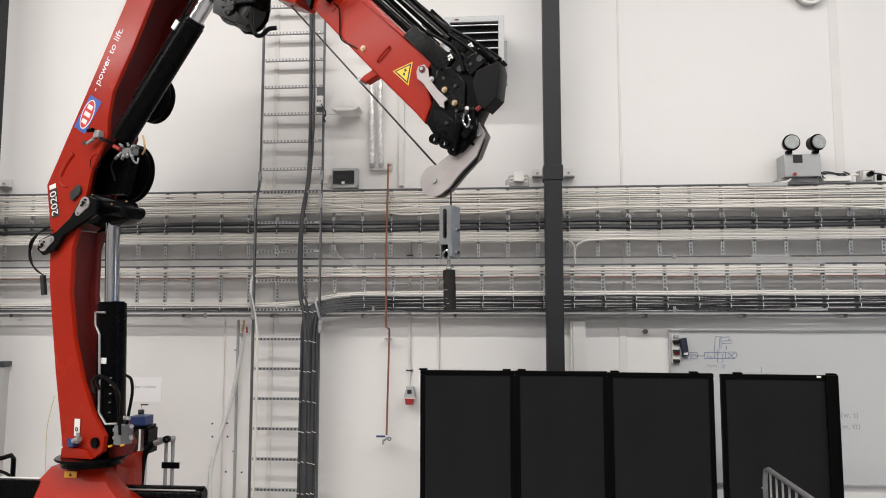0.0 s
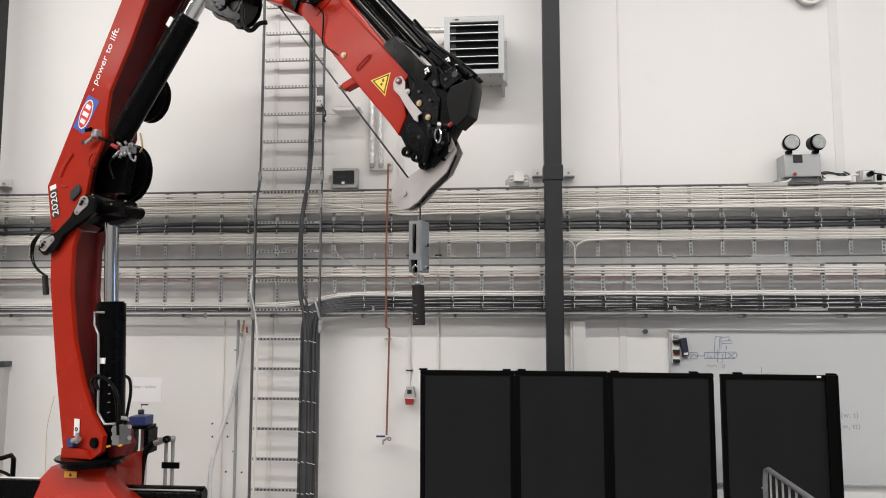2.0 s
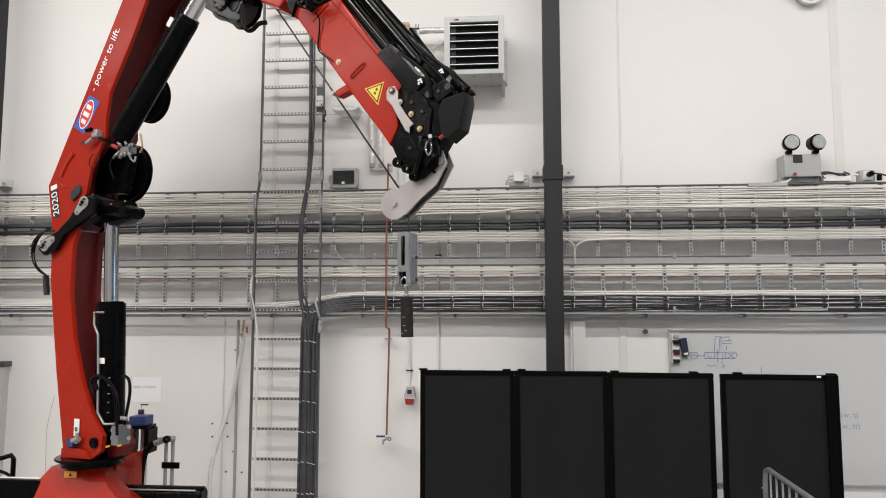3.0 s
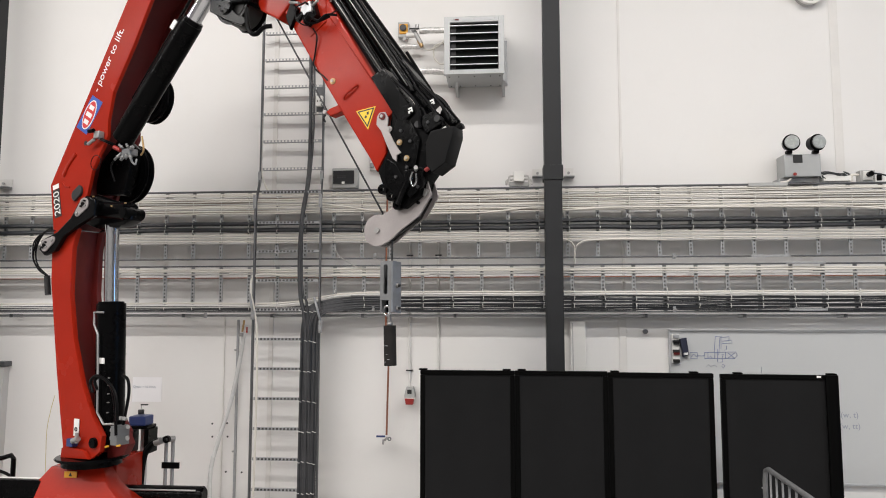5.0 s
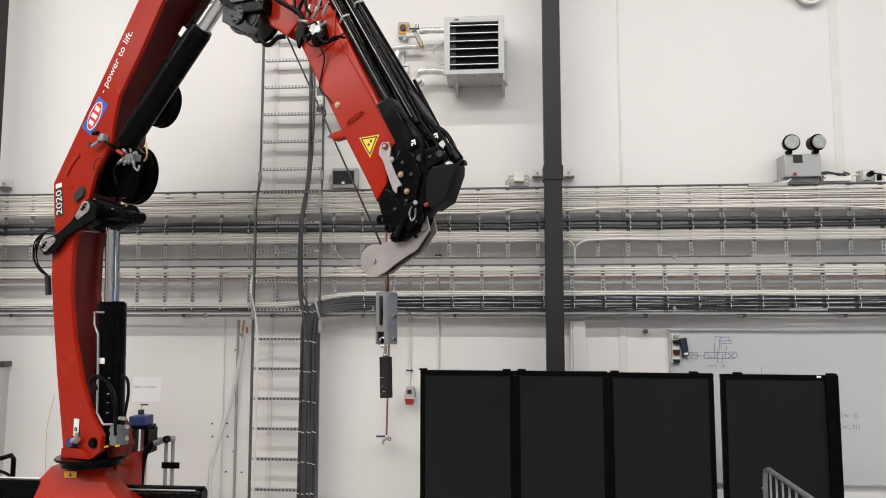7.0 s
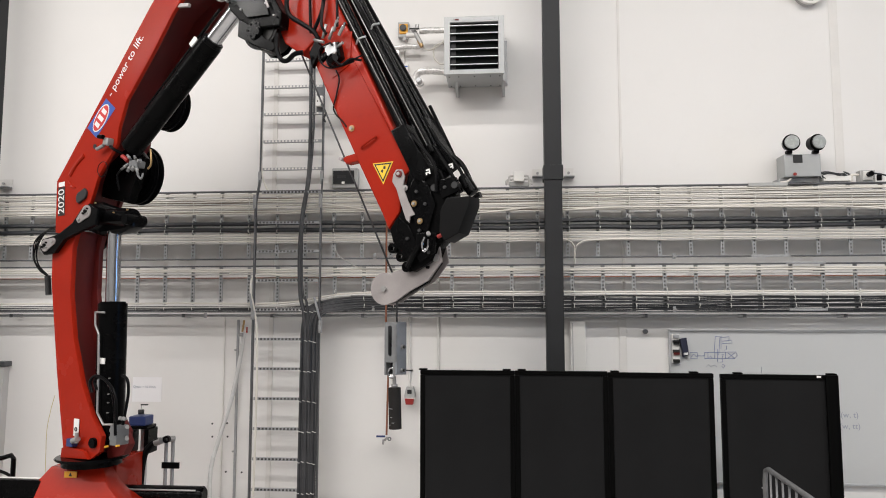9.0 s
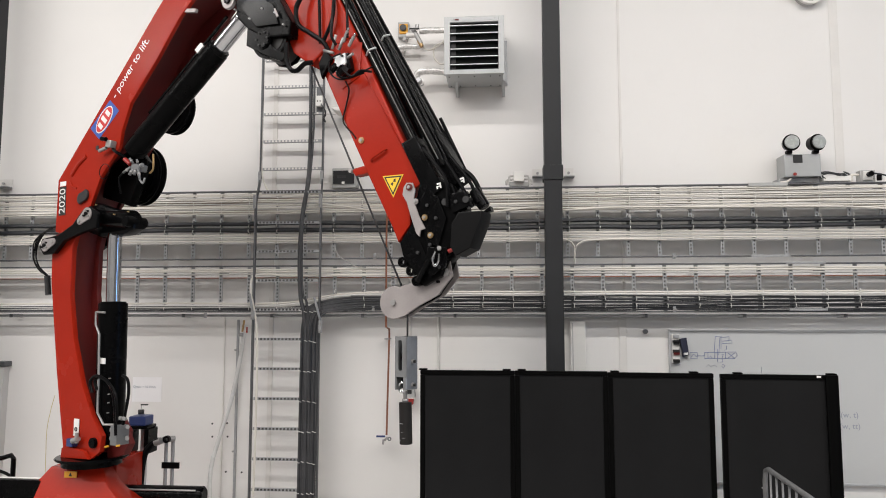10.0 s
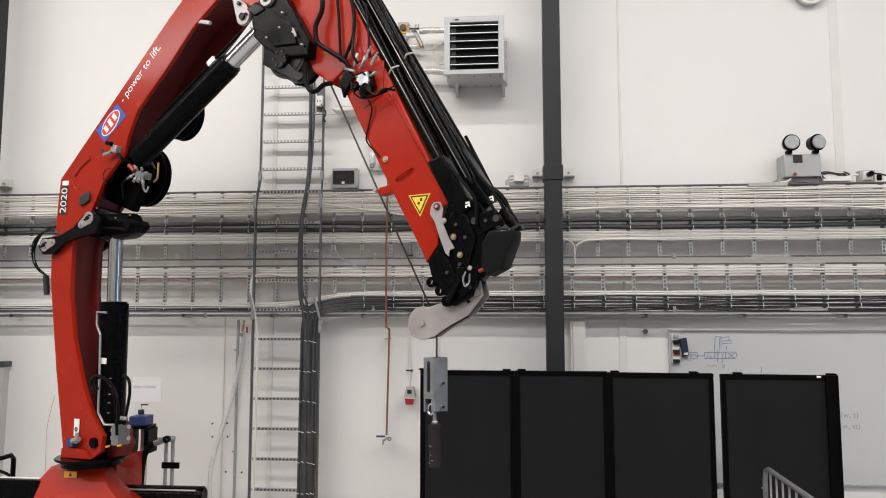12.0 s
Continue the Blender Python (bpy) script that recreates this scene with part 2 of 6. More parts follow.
def wall_bracket(x0, z0, x1, z1):
    t = thing("wall_bracket", (x0 + x1) / 2, 6.25, z0, "small white steel angle bracket bolted to the wall", "bracket")
    part("back_plate", box(x0, x1, 6.238, 6.249, z0, z1, 0.002), TRIM, t)
    part("ledge", box(x0, x1, 6.16, 6.238, z0, z0 + 0.008, 0.002), ZINC, t)
    part("bolt", rod(((x0 + x1) / 2, 6.24, (z0 + z1) / 2), ((x0 + x1) / 2, 6.22, (z0 + z1) / 2), 0.012, sides=6), STEEL, t)


wall_bracket(0.546, 3.431, 0.636, 3.520)
wall_bracket(0.275, 3.435, 0.365, 3.515)
wall_bracket(-4.715, 3.417, -4.552, 3.500)

# ---- cable ladders along the wall ----
TRAY_Y = 6.09


def rung(x0, x1, z0, z1, y, upright):
    """A perforated channel: a strip with a row of slots as raised bridges."""
    bm = bmesh.new()
    if upright:
        box(x0, x1, y, y + 0.012, z0, z1, bm=bm)
    else:
        box(x0, x1, y, y + 0.03, z0, z1, bm=bm)
    return bm


def slots(x0, x1, z0, z1, y, upright, pitch=0.031):
    bm = bmesh.new()
    n = int((z1 - z0 if upright else x1 - x0) / pitch)
    for k in range(n):
        c = (k + 0.5) * pitch
        if upright:
            m = (x0 + x1) / 2
            box(m - 0.0055, m + 0.0055, y - 0.002, y + 0.001, z0 + c - 0.008, z0 + c + 0.008, bm=bm)
        else:
            m = (z0 + z1) / 2
            box(x0 + c - 0.0085, x0 + c + 0.0085, y - 0.002, y + 0.001, m - 0.007, m + 0.009, bm=bm)
    return bm


# Dark raised marks painted as the shade inside the rung slots.
SLOT = mat("slot_shadow_steel", (0.05, 0.05, 0.05), 0.6)


def ladder_run(z0, z1, x_first, label, steps):
    t = thing("cable_ladder", 0, TRAY_Y, z0, label, "cable ladder", "cable ladders on the wall")
    for z in (z0, z1):
        bm = box(-5.6, 5.6, TRAY_Y - 0.026, TRAY_Y + 0.012, z - 0.0065, z + 0.0065, 0.003)
        part("side_rail", bm, ZINC_D, t)
    for k in range(-22, 20):
        x = x_first + k * steps[k > 0]
        if not -5.5 < x < 5.6:
            continue
        r = part("rung", rung(x - 0.015, x + 0.015, z0, z1, TRAY_Y, True), ZINC, t)
        part("perforation", slots(x - 0.018, x + 0.018, z0 + 0.02, z1 - 0.02, TRAY_Y, True), SLOT, r)["kind"] = "stuff"
        part("wall_arm", box(x - 0.012, x + 0.012, TRAY_Y + 0.012, 6.249, z1 - 0.06, z1 - 0.03), ZINC, t) if k % 4 == 0 else None
    return t


STEP_1, STEP_2 = (0.2525, 0.2565), (0.2545, 0.2545)
Z1_TOP, Z1_LOW = 3.323, 2.724
Z2_TOP, Z2_LOW = 2.661, 2.265
ladder_run(Z1_LOW, Z1_TOP, 1.066, "wide galvanised cable ladder full of pale cables", STEP_1)
ladder_run(Z2_LOW, Z2_TOP, 1.612, "narrow galvanised cable ladder with a black cable bundle", STEP_2)
low_pipe = thing("conduit", 0, 6.12, 2.231, "grey steel conduit under the cable ladders", "conduit")
part("tube", rod((-5.6, 6.12, 2.231), (5.6, 6.12, 2.231), 0.012), ZINC, low_pipe)
for k in range(14):
    part("clip", box(-5.2 + 0.8 * k - 0.012, -5.2 + 0.8 * k + 0.012, 6.1, 6.25, 2.231 - 0.015, 2.231 + 0.015, 0.003), ZINC_D, low_pipe)


def cable(z, r, material, y, label, wave=0.004, x0=-5.6, x1=5.6, sag=0.0, seed=0, bends=()):
    rnd = random.Random(seed)
    ph = [rnd.uniform(0, 6.28) for _ in range(4)]
    pts = []
    n = 64
    for k in range(n + 1):
        x = x0 + (x1 - x0) * k / n
        dz = wave * (math.sin(x * 2.1 + ph[0]) + 0.6 * math.sin(x * 5.3 + ph[1]) + 0.35 * math.sin(x * 11 + ph[2]))
        for bx, by in bends:
            dz += by / (1 + math.exp(-(x - bx) * 9))
        pts.append((x, y + 0.3 * wave * math.sin(x * 3 + ph[3]), z + dz))
    ob = part("cable", tube(pts, r, sides=7), material)
    return tagged(ob, label, "cable", "cables on the ladders")


def zt(py):
    """Height on the ladder's front for a place counted downwards from the top rail in steps of the ladder's drawing."""
    return Z1_TOP + (Z1_LOW - Z1_TOP) * (py - 335) / 122


rnd = random.Random(4)
for k in range(11):
    cable(zt(341.0 + 3.4 * k + rnd.uniform(-0.5, 0.5)), 0.0066 + 0.0008 * (k % 2), (CABLE_W, CABLE_W, CABLE_G)[k % 3], 6.060 - 0.004 * (k % 2), "ivory sheathed cable lying along the ladder", 0.0030, seed=k)
# Rear cables, darkened to read as shaded gaps in the bundle.
for k in range(8):
    cable(zt(342.6 + 4.4 * k), 0.0060, CABLE_B, 6.076, "rear cable coloured as the brown shade between ivory cables", 0.003, seed=40 + k)
cable(zt(394.2), 0.0205, CABLE_K, 6.065, "thick black power cable on the ladder", 0.0042, seed=20)
cable(zt(405.6), 0.0205, CABLE_K, 6.067, "thick black power cable on the ladder", 0.0042, seed=21)
for k, py in enumerate((413.5, 416.3, 419.1, 421.9, 424.7, 428.2)):
    cable(zt(py), 0.0068, (CABLE_W, CABLE_G)[k % 2], 6.078, "thin pale cable lying along the ladder", 0.0016, seed=30 + k)
for k, py in enumerate((476, 479.5, 484.5)):
    cable(zt(py), 0.0078, (CABLE_W, CABLE_W, CABLE_G)[k], 6.078, "ivory cable lying along the ladder", 0.002, seed=50 + k)
cable(zt(490.5), 0.0048, COPPER, 6.095, "thin copper pipe behind the ladder", 0.0005, seed=54)
XB = -1.593
for k, py in enumerate((512, 515.5, 519)):
    cable(zt(py + 24), 0.0085, (CABLE_W, PLASTIC_W, CABLE_G)[k], 6.07, "pale cable lying along the ladder", 0.002, seed=60 + k, bends=((XB, 0.095),))
for k in range(9):
    cable(zt(524.5 + 2.9 * k), 0.0070, (CABLE_K, CABLE_D, CABLE_K)[k % 3], 6.06 + 0.008 * (k % 2), "black cable of the thick bundle on the ladder", 0.0034, x0=XB + 0.3, seed=70 + k)
for k in range(3):
    cable(zt(541 + 3.4 * k), 0.0075, (CABLE_D, CABLE_K)[k % 2], 6.072, "dark cable lying along the ladder", 0.002, x1=XB, seed=80 + k)


def cable_tie(x, za, zb, y, r=0.0029):
    bm = bmesh.new()
    n = 3 if zb - za < -0.08 else 2
    pts = []
    for k in range(n):
        a, b = za + (zb - za) * (k + 0.1) / n, za + (zb - za) * (k + 0.62) / n
        dx = 0.004 * math.sin(9 * x + 3 * k)
        pts += [(x + dx, y + 0.03, a + 0.004), (x + dx, y + 0.003, a), (x + dx * 0.5, y - 0.003, (a + b) / 2), (x, y + 0.003, b), (x, y + 0.03, b - 0.004)]
    tube(pts, r, bm=bm, sides=5)
    return tagged(part("cable_tie", bm, PLASTIC_W), "white plastic cable tie round the cables", "cable tie", "cable ties")


X1, X2 = 1.066, 1.612
for k in range(-19, 9):
    x = X1 + k * STEP_1[k > 0]
    if -5 < x < 4.4:
        cable_tie(x + 0.012, zt(386), zt(413), 6.04)
        cable_tie(x + 0.010, zt(340), zt(378), 6.05, 0.0022)
        cable_tie(x + 0.014, zt(411), zt(430), 6.066, 0.0022)
    x = X2 + k * STEP_2[k > 0]
    if XB < x < 4.4:
        cable_tie(x + 0.012, zt(511), zt(548), 6.046)
    elif -5 < x < XB:
        cable_tie(x + 0.012, zt(534), zt(550), 6.055)

# ---- upright cable ladder with its jogs ----
UP_Y, LO_Y = 6.14, 5.99
up = thing("cable_ladder", -1.815, LO_Y, 0, "upright galvanised cable ladder stepping out over the runs", "cable ladder", "cable ladders on the wall")
for pl, pm in (((466, 200), (445, 700)), ((574, 200), (563, 700))):
    xu, xl = {466: -2.140, 574: -1.577}[pl[0]], {445: -2.124, 563: -1.548}[pm[0]]
    zj0, zj1 = 3.448, 3.215
    for p, q in (((xu, UP_Y, 8.0), (xu, UP_Y, zj0)), ((xu, UP_Y, zj0), (xl, LO_Y, zj1)), ((xl, LO_Y, zj1), (xl, LO_Y, 0.05))):
        bm = bmesh.new()
        box(-0.007, 0.007, -0.02, 0.02, 0, (Vector(q) - Vector(p)).length, 0.003, bm)
        bm.transform(Matrix.Translation(p) @ (Vector(q) - Vector(p)).to_track_quat("Z", "Y").to_matrix().to_4x4())
        part("side_rail", bm, ZINC_D, up)
    for z in (zj0, zj1):
        px, py = (xu, UP_Y) if z == zj0 else (xl, LO_Y)
        hinge = part("joint_plate", box(px - 0.014, px + 0.014, py - 0.034, py - 0.03, z - 0.06, z + 0.06, 0.002), ZINC, up)
        for dz in (-0.04, 0.04):
            part("bolt", rod((px, py - 0.046, z + dz), (px, py - 0.034, z + dz), 0.009, sides=6), STEEL, hinge)
for a, b, c, d in (((-1.579, 2.388), (-1.523, 2.184), (-1.523, 2.184), (-1.526, 2.085)), ((-2.143, 2.418), (-2.110, 2.265), (-2.110, 2.265), (-2.108, 2.198))):
    link = part("jog_link", rod((a[0], 5.93, a[1]), (b[0], 5.93, b[1]), 0.011, sides=8), ZINC, up, "short slanted joint between two rails")
    part("joint_plate", box(c[0] - 0.014, c[0] + 0.014, 5.92, 5.94, d[1], c[1] + 0.01, 0.003), ZINC, link)
    for dz in (0.0, 0.06):
        part("bolt", rod((c[0], 5.905, d[1] + 0.02 + dz), (c[0], 5.92, d[1] + 0.02 + dz), 0.009, sides=6), STEEL, link)
XU0, XU1, XL0, XL1 = -2.140, -1.577, -2.124, -1.548
ZR_UP = 4.034
for k in range(-2, 14):
    z = ZR_UP + 0.25 * k
    r = part("rung", rung(XU0 + 0.02, XU1 - 0.012, z - 0.011, z + 0.011, UP_Y - 0.01, False), ZINC, up)
    # White marks stand for the lit wall seen through the slots.
    part("perforation", slots(XU0 + 0.03, XU1 - 0.02, z - 0.011, z + 0.011, UP_Y - 0.01, False), TRIM, r)["kind"] = "stuff"
ZJ = 3.308
r = part("rung", rung(XL0 + 0.03, XL1 - 0.012, ZJ - 0.011, ZJ + 0.011, 6.05, False), ZINC, up)
part("perforation", slots(XL0 + 0.04, XL1 - 0.02, ZJ - 0.011, ZJ + 0.011, 6.05, False), SLOT, r)["kind"] = "stuff"
ZR_LO = 1.532
for k in range(-4, 7):
    z = ZR_LO + 0.25 * k
    r = part("rung", rung(XL0 + 0.02, XL1 - 0.012, z - 0.011, z + 0.011, LO_Y - 0.01, False), ZINC, up)
    part("perforation", slots(XL0 + 0.03, XL1 - 0.02, z - 0.011, z + 0.011, LO_Y - 0.01, False), SLOT, r)["kind"] = "stuff"


def drop_cable(points, r, material, label):
    return tagged(part("cable", tube(points, r, sides=8, soft=6), material), label, "cable", "cables on the ladders")


def w3(x, z, y):
    return (x, y, z)


for k in range(2):
    drop_cable([w3(-1.706, 5.246, 6.13 - 0.01 * k), w3(-1.691, 4.037, 6.13 - 0.01 * k), w3(-1.699, 3.472, 6.12), w3(-1.700, 3.095, 5.95), w3(-1.718, 2.755, 5.95), w3(-1.707, 2.418, 5.95), w3(-1.670, 2.226, 5.95), w3(-1.648, 1.848, 5.95), w3(-1.641, 0.646, 5.95)], 0.017 - 0.006 * k, (CABLE_D, CABLE_K)[k], "dark grey cable down the upright ladder")
drop_cable([w3(-1.675, 4.978, 6.13), w3(-1.660, 4.036, 6.13), w3(-1.683, 3.472, 6.12), w3(-1.690, 3.070, 5.95), w3(-1.699, 2.754, 5.95), w3(-1.683, 2.417, 5.95), w3(-1.635, 2.179, 5.95), w3(-1.599, 0.647, 5.95)], 0.010, CABLE_D, "dark grey cable down the upright ladder")
for k in range(12):
    x0 = -1.692 + 0.0126 * k
    pts = [(XB + 0.62, 6.056 + 0.008 * (k % 2), zt(524.5 + 1.95 * k)), (XB + 0.33, 6.052 + 0.006 * (k % 2), zt(525 + 1.95 * k)), (x0 + 0.17, 6.02, zt(532 + 1.6 * k)), (x0 + 0.05, 5.97, zt(545 + 0.8 * k)), (x0 + 0.006, 5.955 - 0.008 * (k % 2), zt(575)), (x0, 5.955 - 0.008 * (k % 2), zt(640)), (x0 - 0.004, 5.955, 1.2), (x0 - 0.012, 5.955, 0.1)]
    drop_cable(pts, 0.0080, (CABLE_D, CABLE_K, CABLE_D)[k % 3], "black cable turning down the upright ladder")
for k in range(8):
    z = ZR_LO + 0.25 * (k - 4) - 0.012
    x = -1.692
    pts = []
    for j in range(4):
        a, dz = x - 0.018 + 0.042 * j + 0.005 * math.sin(5 * k + 2 * j), 0.005 * math.sin(3 * k + 1.7 * j) - 0.002 * j
        pts += [(a, 5.96, z + dz + 0.003), (a, 5.941, z + dz + 0.003), (a + 0.013, 5.934, z + dz), (a + 0.026, 5.938, z + dz - 0.005), (a + 0.026, 5.96, z + dz - 0.005)]
    bm = tube(pts, 0.003, sides=5)
    tagged(part("cable_tie", bm, PLASTIC_W), "white plastic cable tie round the cables", "cable tie", "cable ties")
drop_cable([w3(-0.616, 2.583, 6.078), w3(-1.203, 2.580, 6.07), w3(-1.797, 2.577, 6.06), w3(-2.045, 2.588, 6.05), w3(-2.135, 2.555, 5.98), w3(-2.139, 2.419, 5.96), w3(-2.108, 2.298, 5.95), w3(-2.072, 2.035, 5.95), w3(-2.068, 1.282, 5.95), w3(-2.077, 0.637, 5.95)], 0.010, CABLE_W, "ivory cable turning down the upright ladder")
drop_cable([w3(-2.152, 4.787, 6.14), w3(-2.140, 4.051, 6.14), w3(-2.134, 3.585, 6.14), w3(-2.097, 3.402, 6.12), w3(-2.010, 3.307, 6.08), w3(-1.813, 3.283, 6.07)], 0.008, CABLE_W, "ivory cable bending off the upright ladder")

# ---- the loader crane ----
PSI = 20.15
PIVOT = (-0.269, 2.715)
crane = thing("loader_crane", -3.081, 5.200, 0, "red and black knuckle boom loader crane on a pedestal", "crane", turn=-PSI)
CRANE_WORLD = SPACE[crane]
SPACE[crane] = Matrix()


def near(points, v0, v1, bevel=0.006, bm=None):
    """A plate of the crane, between two distances from its middle plane, counted towards the open hall."""
    return prism(points, -v0, -v1, bevel, bm)


base = thing("crane_base", -3.081, 5.200, 0, "red steel crane base with black outrigger beams", "crane base", turn=-PSI)
SPACE[base] = Matrix()


def world_part(name, bm, material, label=""):
    bm.transform(CRANE_WORLD)
    return part(name, bm, material, base, label)


# pedestal, slewing ring, outrigger beams
FY = 4.98
PED = [(-3.226, 1.159), (-2.833, 1.157), (-2.801, 1.103), (-2.761, 1.041), (-2.696, 0.988), (-2.585, 0.920), (-2.488, 0.768), (-3.314, 0.748), (-3.280, 0.976), (-3.268, 1.063), (-3.289, 1.071)]
bm = prism(PED, FY, FY + 0.12, 0.01)
for v in bm.verts:
    if v.co.y < FY + 0.06:
        v.co.y -= (1.159 - v.co.z) * 0.5
pedestal = world_part("pedestal", bm, RED)
for k in range(1):
    x = -3.052
    bm = box(x - 0.046, x + 0.046, FY - 0.040, FY - 0.034, 1.093, 1.136)
    bm.transform(CRANE_WORLD)
    s = part("sticker", bm, STICK_O, pedestal, "orange and yellow warning sticker")
    bm = prism([(x - 0.013, 1.103), (x + 0.013, 1.103), (x, 1.130)], FY - 0.042, FY - 0.041)
    bm.transform(CRANE_WORLD)
    part("symbol", bm, STICK_K, s)
world_part("pedestal_box", box(-3.216, -2.802, 5.1, 5.5, 0.02, 1.181, 0.015), RED)
world_part("pedestal_foot", box(-3.392, -2.710, 5.1, 5.5, 0.0, 0.35, 0.015), RED)
ZS = (0.205, 1.233)[1]
SX = (0.189, 1.218)[0]
part("slewing_ring", rod((SX, -0.12, ZS - 0.016), (SX, -0.12, ZS + 0.002), 0.245, sides=48, bevel=0.008), BLACK_SAT, base)
part("slewing_collar", rod((SX, -0.12, ZS - 0.06), (SX, -0.12, ZS - 0.016), 0.2, sides=40), BLACK, base)
beam_l = world_part("outrigger_beam", box(-6.2, -3.294, 5.0, 5.06, 0.740, 1.055, 0.01), BLACK)
bm = rod((-2.832, 5.16, 0.934), (-2.161, 5.16, 0.934), 0.066, sides=28, bevel=0.012)
beam_r = world_part("outrigger_cylinder", bm, BLACK_SAT)
bm = rod((-2.709, 5.095, 0.983), (-2.203, 5.095, 0.983), 0.007)
bm.transform(CRANE_WORLD)
part("guide_rail", bm, STEEL, beam_r)

# column
SIDE = [(-0.210, 2.827), (0.079, 2.872), (0.029, 2.724), (0.028, 2.394), (0.092, 2.068), (0.206, 1.751), (0.327, 1.541), (0.442, 1.406), (0.426, 1.297), (0.352, 1.245), (0.043, 1.228), (-0.082, 1.820), (-0.197, 2.480)]
part("column_side", near(SIDE, 0.20, 0.24), RED, crane)
# Far side and web carry their shade in the darker red.
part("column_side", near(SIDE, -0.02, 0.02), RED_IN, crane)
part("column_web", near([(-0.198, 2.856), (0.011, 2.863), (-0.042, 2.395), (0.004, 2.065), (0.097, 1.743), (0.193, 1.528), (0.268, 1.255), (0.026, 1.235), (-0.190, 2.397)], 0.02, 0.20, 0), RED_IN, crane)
part("base_rib", near([(0.050, 1.231), (0.352, 1.245), (0.300, 1.300), (0.120, 1.318), (0.058, 1.300)], 0.24, 0.272, 0.008), RED, crane)
PIN_X, PIN_Z = 0.368, 1.356
part("pin_boss", rod((PIN_X, -0.262, PIN_Z), (PIN_X, 0.03, PIN_Z), 0.036, sides=24, bevel=0.004), BLACK, crane)


def at(x, z, v):
    """A place on the crane: along the boom's plane, up, and towards the open hall."""
    return (x, -v, z)


# lift cylinder in the column, its rod and its pipe
LX, LZ0 = 0.340, 1.437
LZ1 = 2.334
lift = part("lift_cylinder", rod((LX, -0.1, LZ0 - 0.05), (LX - 0.042 * (LZ1 - LZ0), -0.1, LZ1), 0.1, sides=32, bevel=0.012), BLACK, crane)
part("sticker", box(LX - 0.02, LX + 0.045, -0.206, -0.198, LZ0 + 0.46, LZ0 + 0.5), STICK_W, lift, "small cream type plate")
PIPE = [at(0.378, 2.258, 0.22), at(0.281, 2.258, 0.22), at(0.286, 2.170, 0.22), at(0.330, 2.103, 0.22), at(0.347, 1.834, 0.22), at(0.358, 1.560, 0.22), at(0.430, 1.483, 0.22), at(0.533, 1.493, 0.22)]
part("pipe", tube(PIPE, 0.008, sides=8), STEEL, lift, "bright steel hydraulic pipe")
for pz in (0.12, 0.19, 0.25, 0.31, 0.36):
    part("rivet", rod((LX + 0.07, -0.168, LZ0 + pz), (LX + 0.072, -0.185, LZ0 + pz), 0.0042, sides=8), STEEL, lift)
lift_rod = part("lift_rod", rod((0, 0, -0.95), (0, 0, 0), 0.05, sides=32), CHROME, crane, "chromed lift cylinder rod")
SPACE[lift_rod] = Matrix()
HOSES = (
    [at(0.407, 1.707, 0.3), at(0.381, 1.779, 0.3), at(0.439, 1.823, 0.3), at(0.550, 1.793, 0.3), at(0.647, 1.699, 0.3), at(0.672, 1.532, 0.3)],
    [at(0.426, 1.725, 0.28), at(0.400, 1.786, 0.28), at(0.465, 1.811, 0.28), at(0.567, 1.754, 0.28), at(0.617, 1.620, 0.28), at(0.639, 1.433, 0.28)],
    [at(0.579, 1.825, 0.2), at(0.634, 1.796, 0.2), at(0.650, 1.708, 0.2), at(0.625, 1.573, 0.2), at(0.599, 1.456, 0.2)],
)
for pts in HOSES:
    part("hose", tube(pts, 0.0105, soft=6), RUBBER, crane)
bx, bz = 0.607, 1.430
valve = part("valve_block", box(bx - 0.04, bx + 0.03, -0.27, -0.17, bz - 0.07, bz + 0.06, 0.006), CAST, crane, "grey hydraulic valve block with fittings")
for dx, dz in ((-0.07, 0.02), (-0.07, -0.03), (0.065, 0.05), (0.065, -0.02), (0.0, 0.1), (0.03, 0.1)):
    part("fitting", rod((bx + dx * 0.7, -0.2, bz + dz), (bx + dx * 1.3, -0.23, bz + dz * 1.1), 0.013, sides=10), STEEL, valve)
for dx, dz in ((-0.065, -0.08), (0.05, -0.065)):
    part("cap", rod((bx + dx, -0.285, bz + dz), (bx + dx, -0.26, bz + dz), 0.007, sides=12), PLASTIC_Y, valve, "yellow plastic cap")
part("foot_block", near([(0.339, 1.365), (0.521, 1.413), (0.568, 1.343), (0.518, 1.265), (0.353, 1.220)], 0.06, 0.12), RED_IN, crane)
tx, tz = 0.181, 1.448
part("tag", box(tx - 0.027, tx + 0.027, -0.25, -0.246, tz - 0.06, tz + 0.06), STICK_W, crane, "white hanging tag with a black ring mark")
part("tag_mark", ring((tx, -0.252, tz - 0.012), (0, 1, 0), 0.015, 0.007, 0.002), STICK_K, crane)
vx, vz = 0.170, 1.349
sv = part("slew_valve", box(vx - 0.035, vx + 0.03, -0.29, -0.245, vz - 0.03, vz + 0.025, 0.005), PLASTIC_B, crane, "blue valve with steel fittings")
part("fitting", rod((vx + 0.02, -0.28, vz + 0.01), (vx + 0.08, -0.28, vz + 0.03), 0.02, sides=12), STEEL, sv)
part("fitting", rod((vx + 0.065, -0.28, vz + 0.0), (vx + 0.065, -0.28, vz + 0.07), 0.014, sides=12), STEEL, sv)
gx, gz = -0.339, 1.365
part("back_pole", rod((gx, 0.05, ZS), (gx - 0.0, 0.05, ZS + 0.55), 0.014), ZINC, crane)
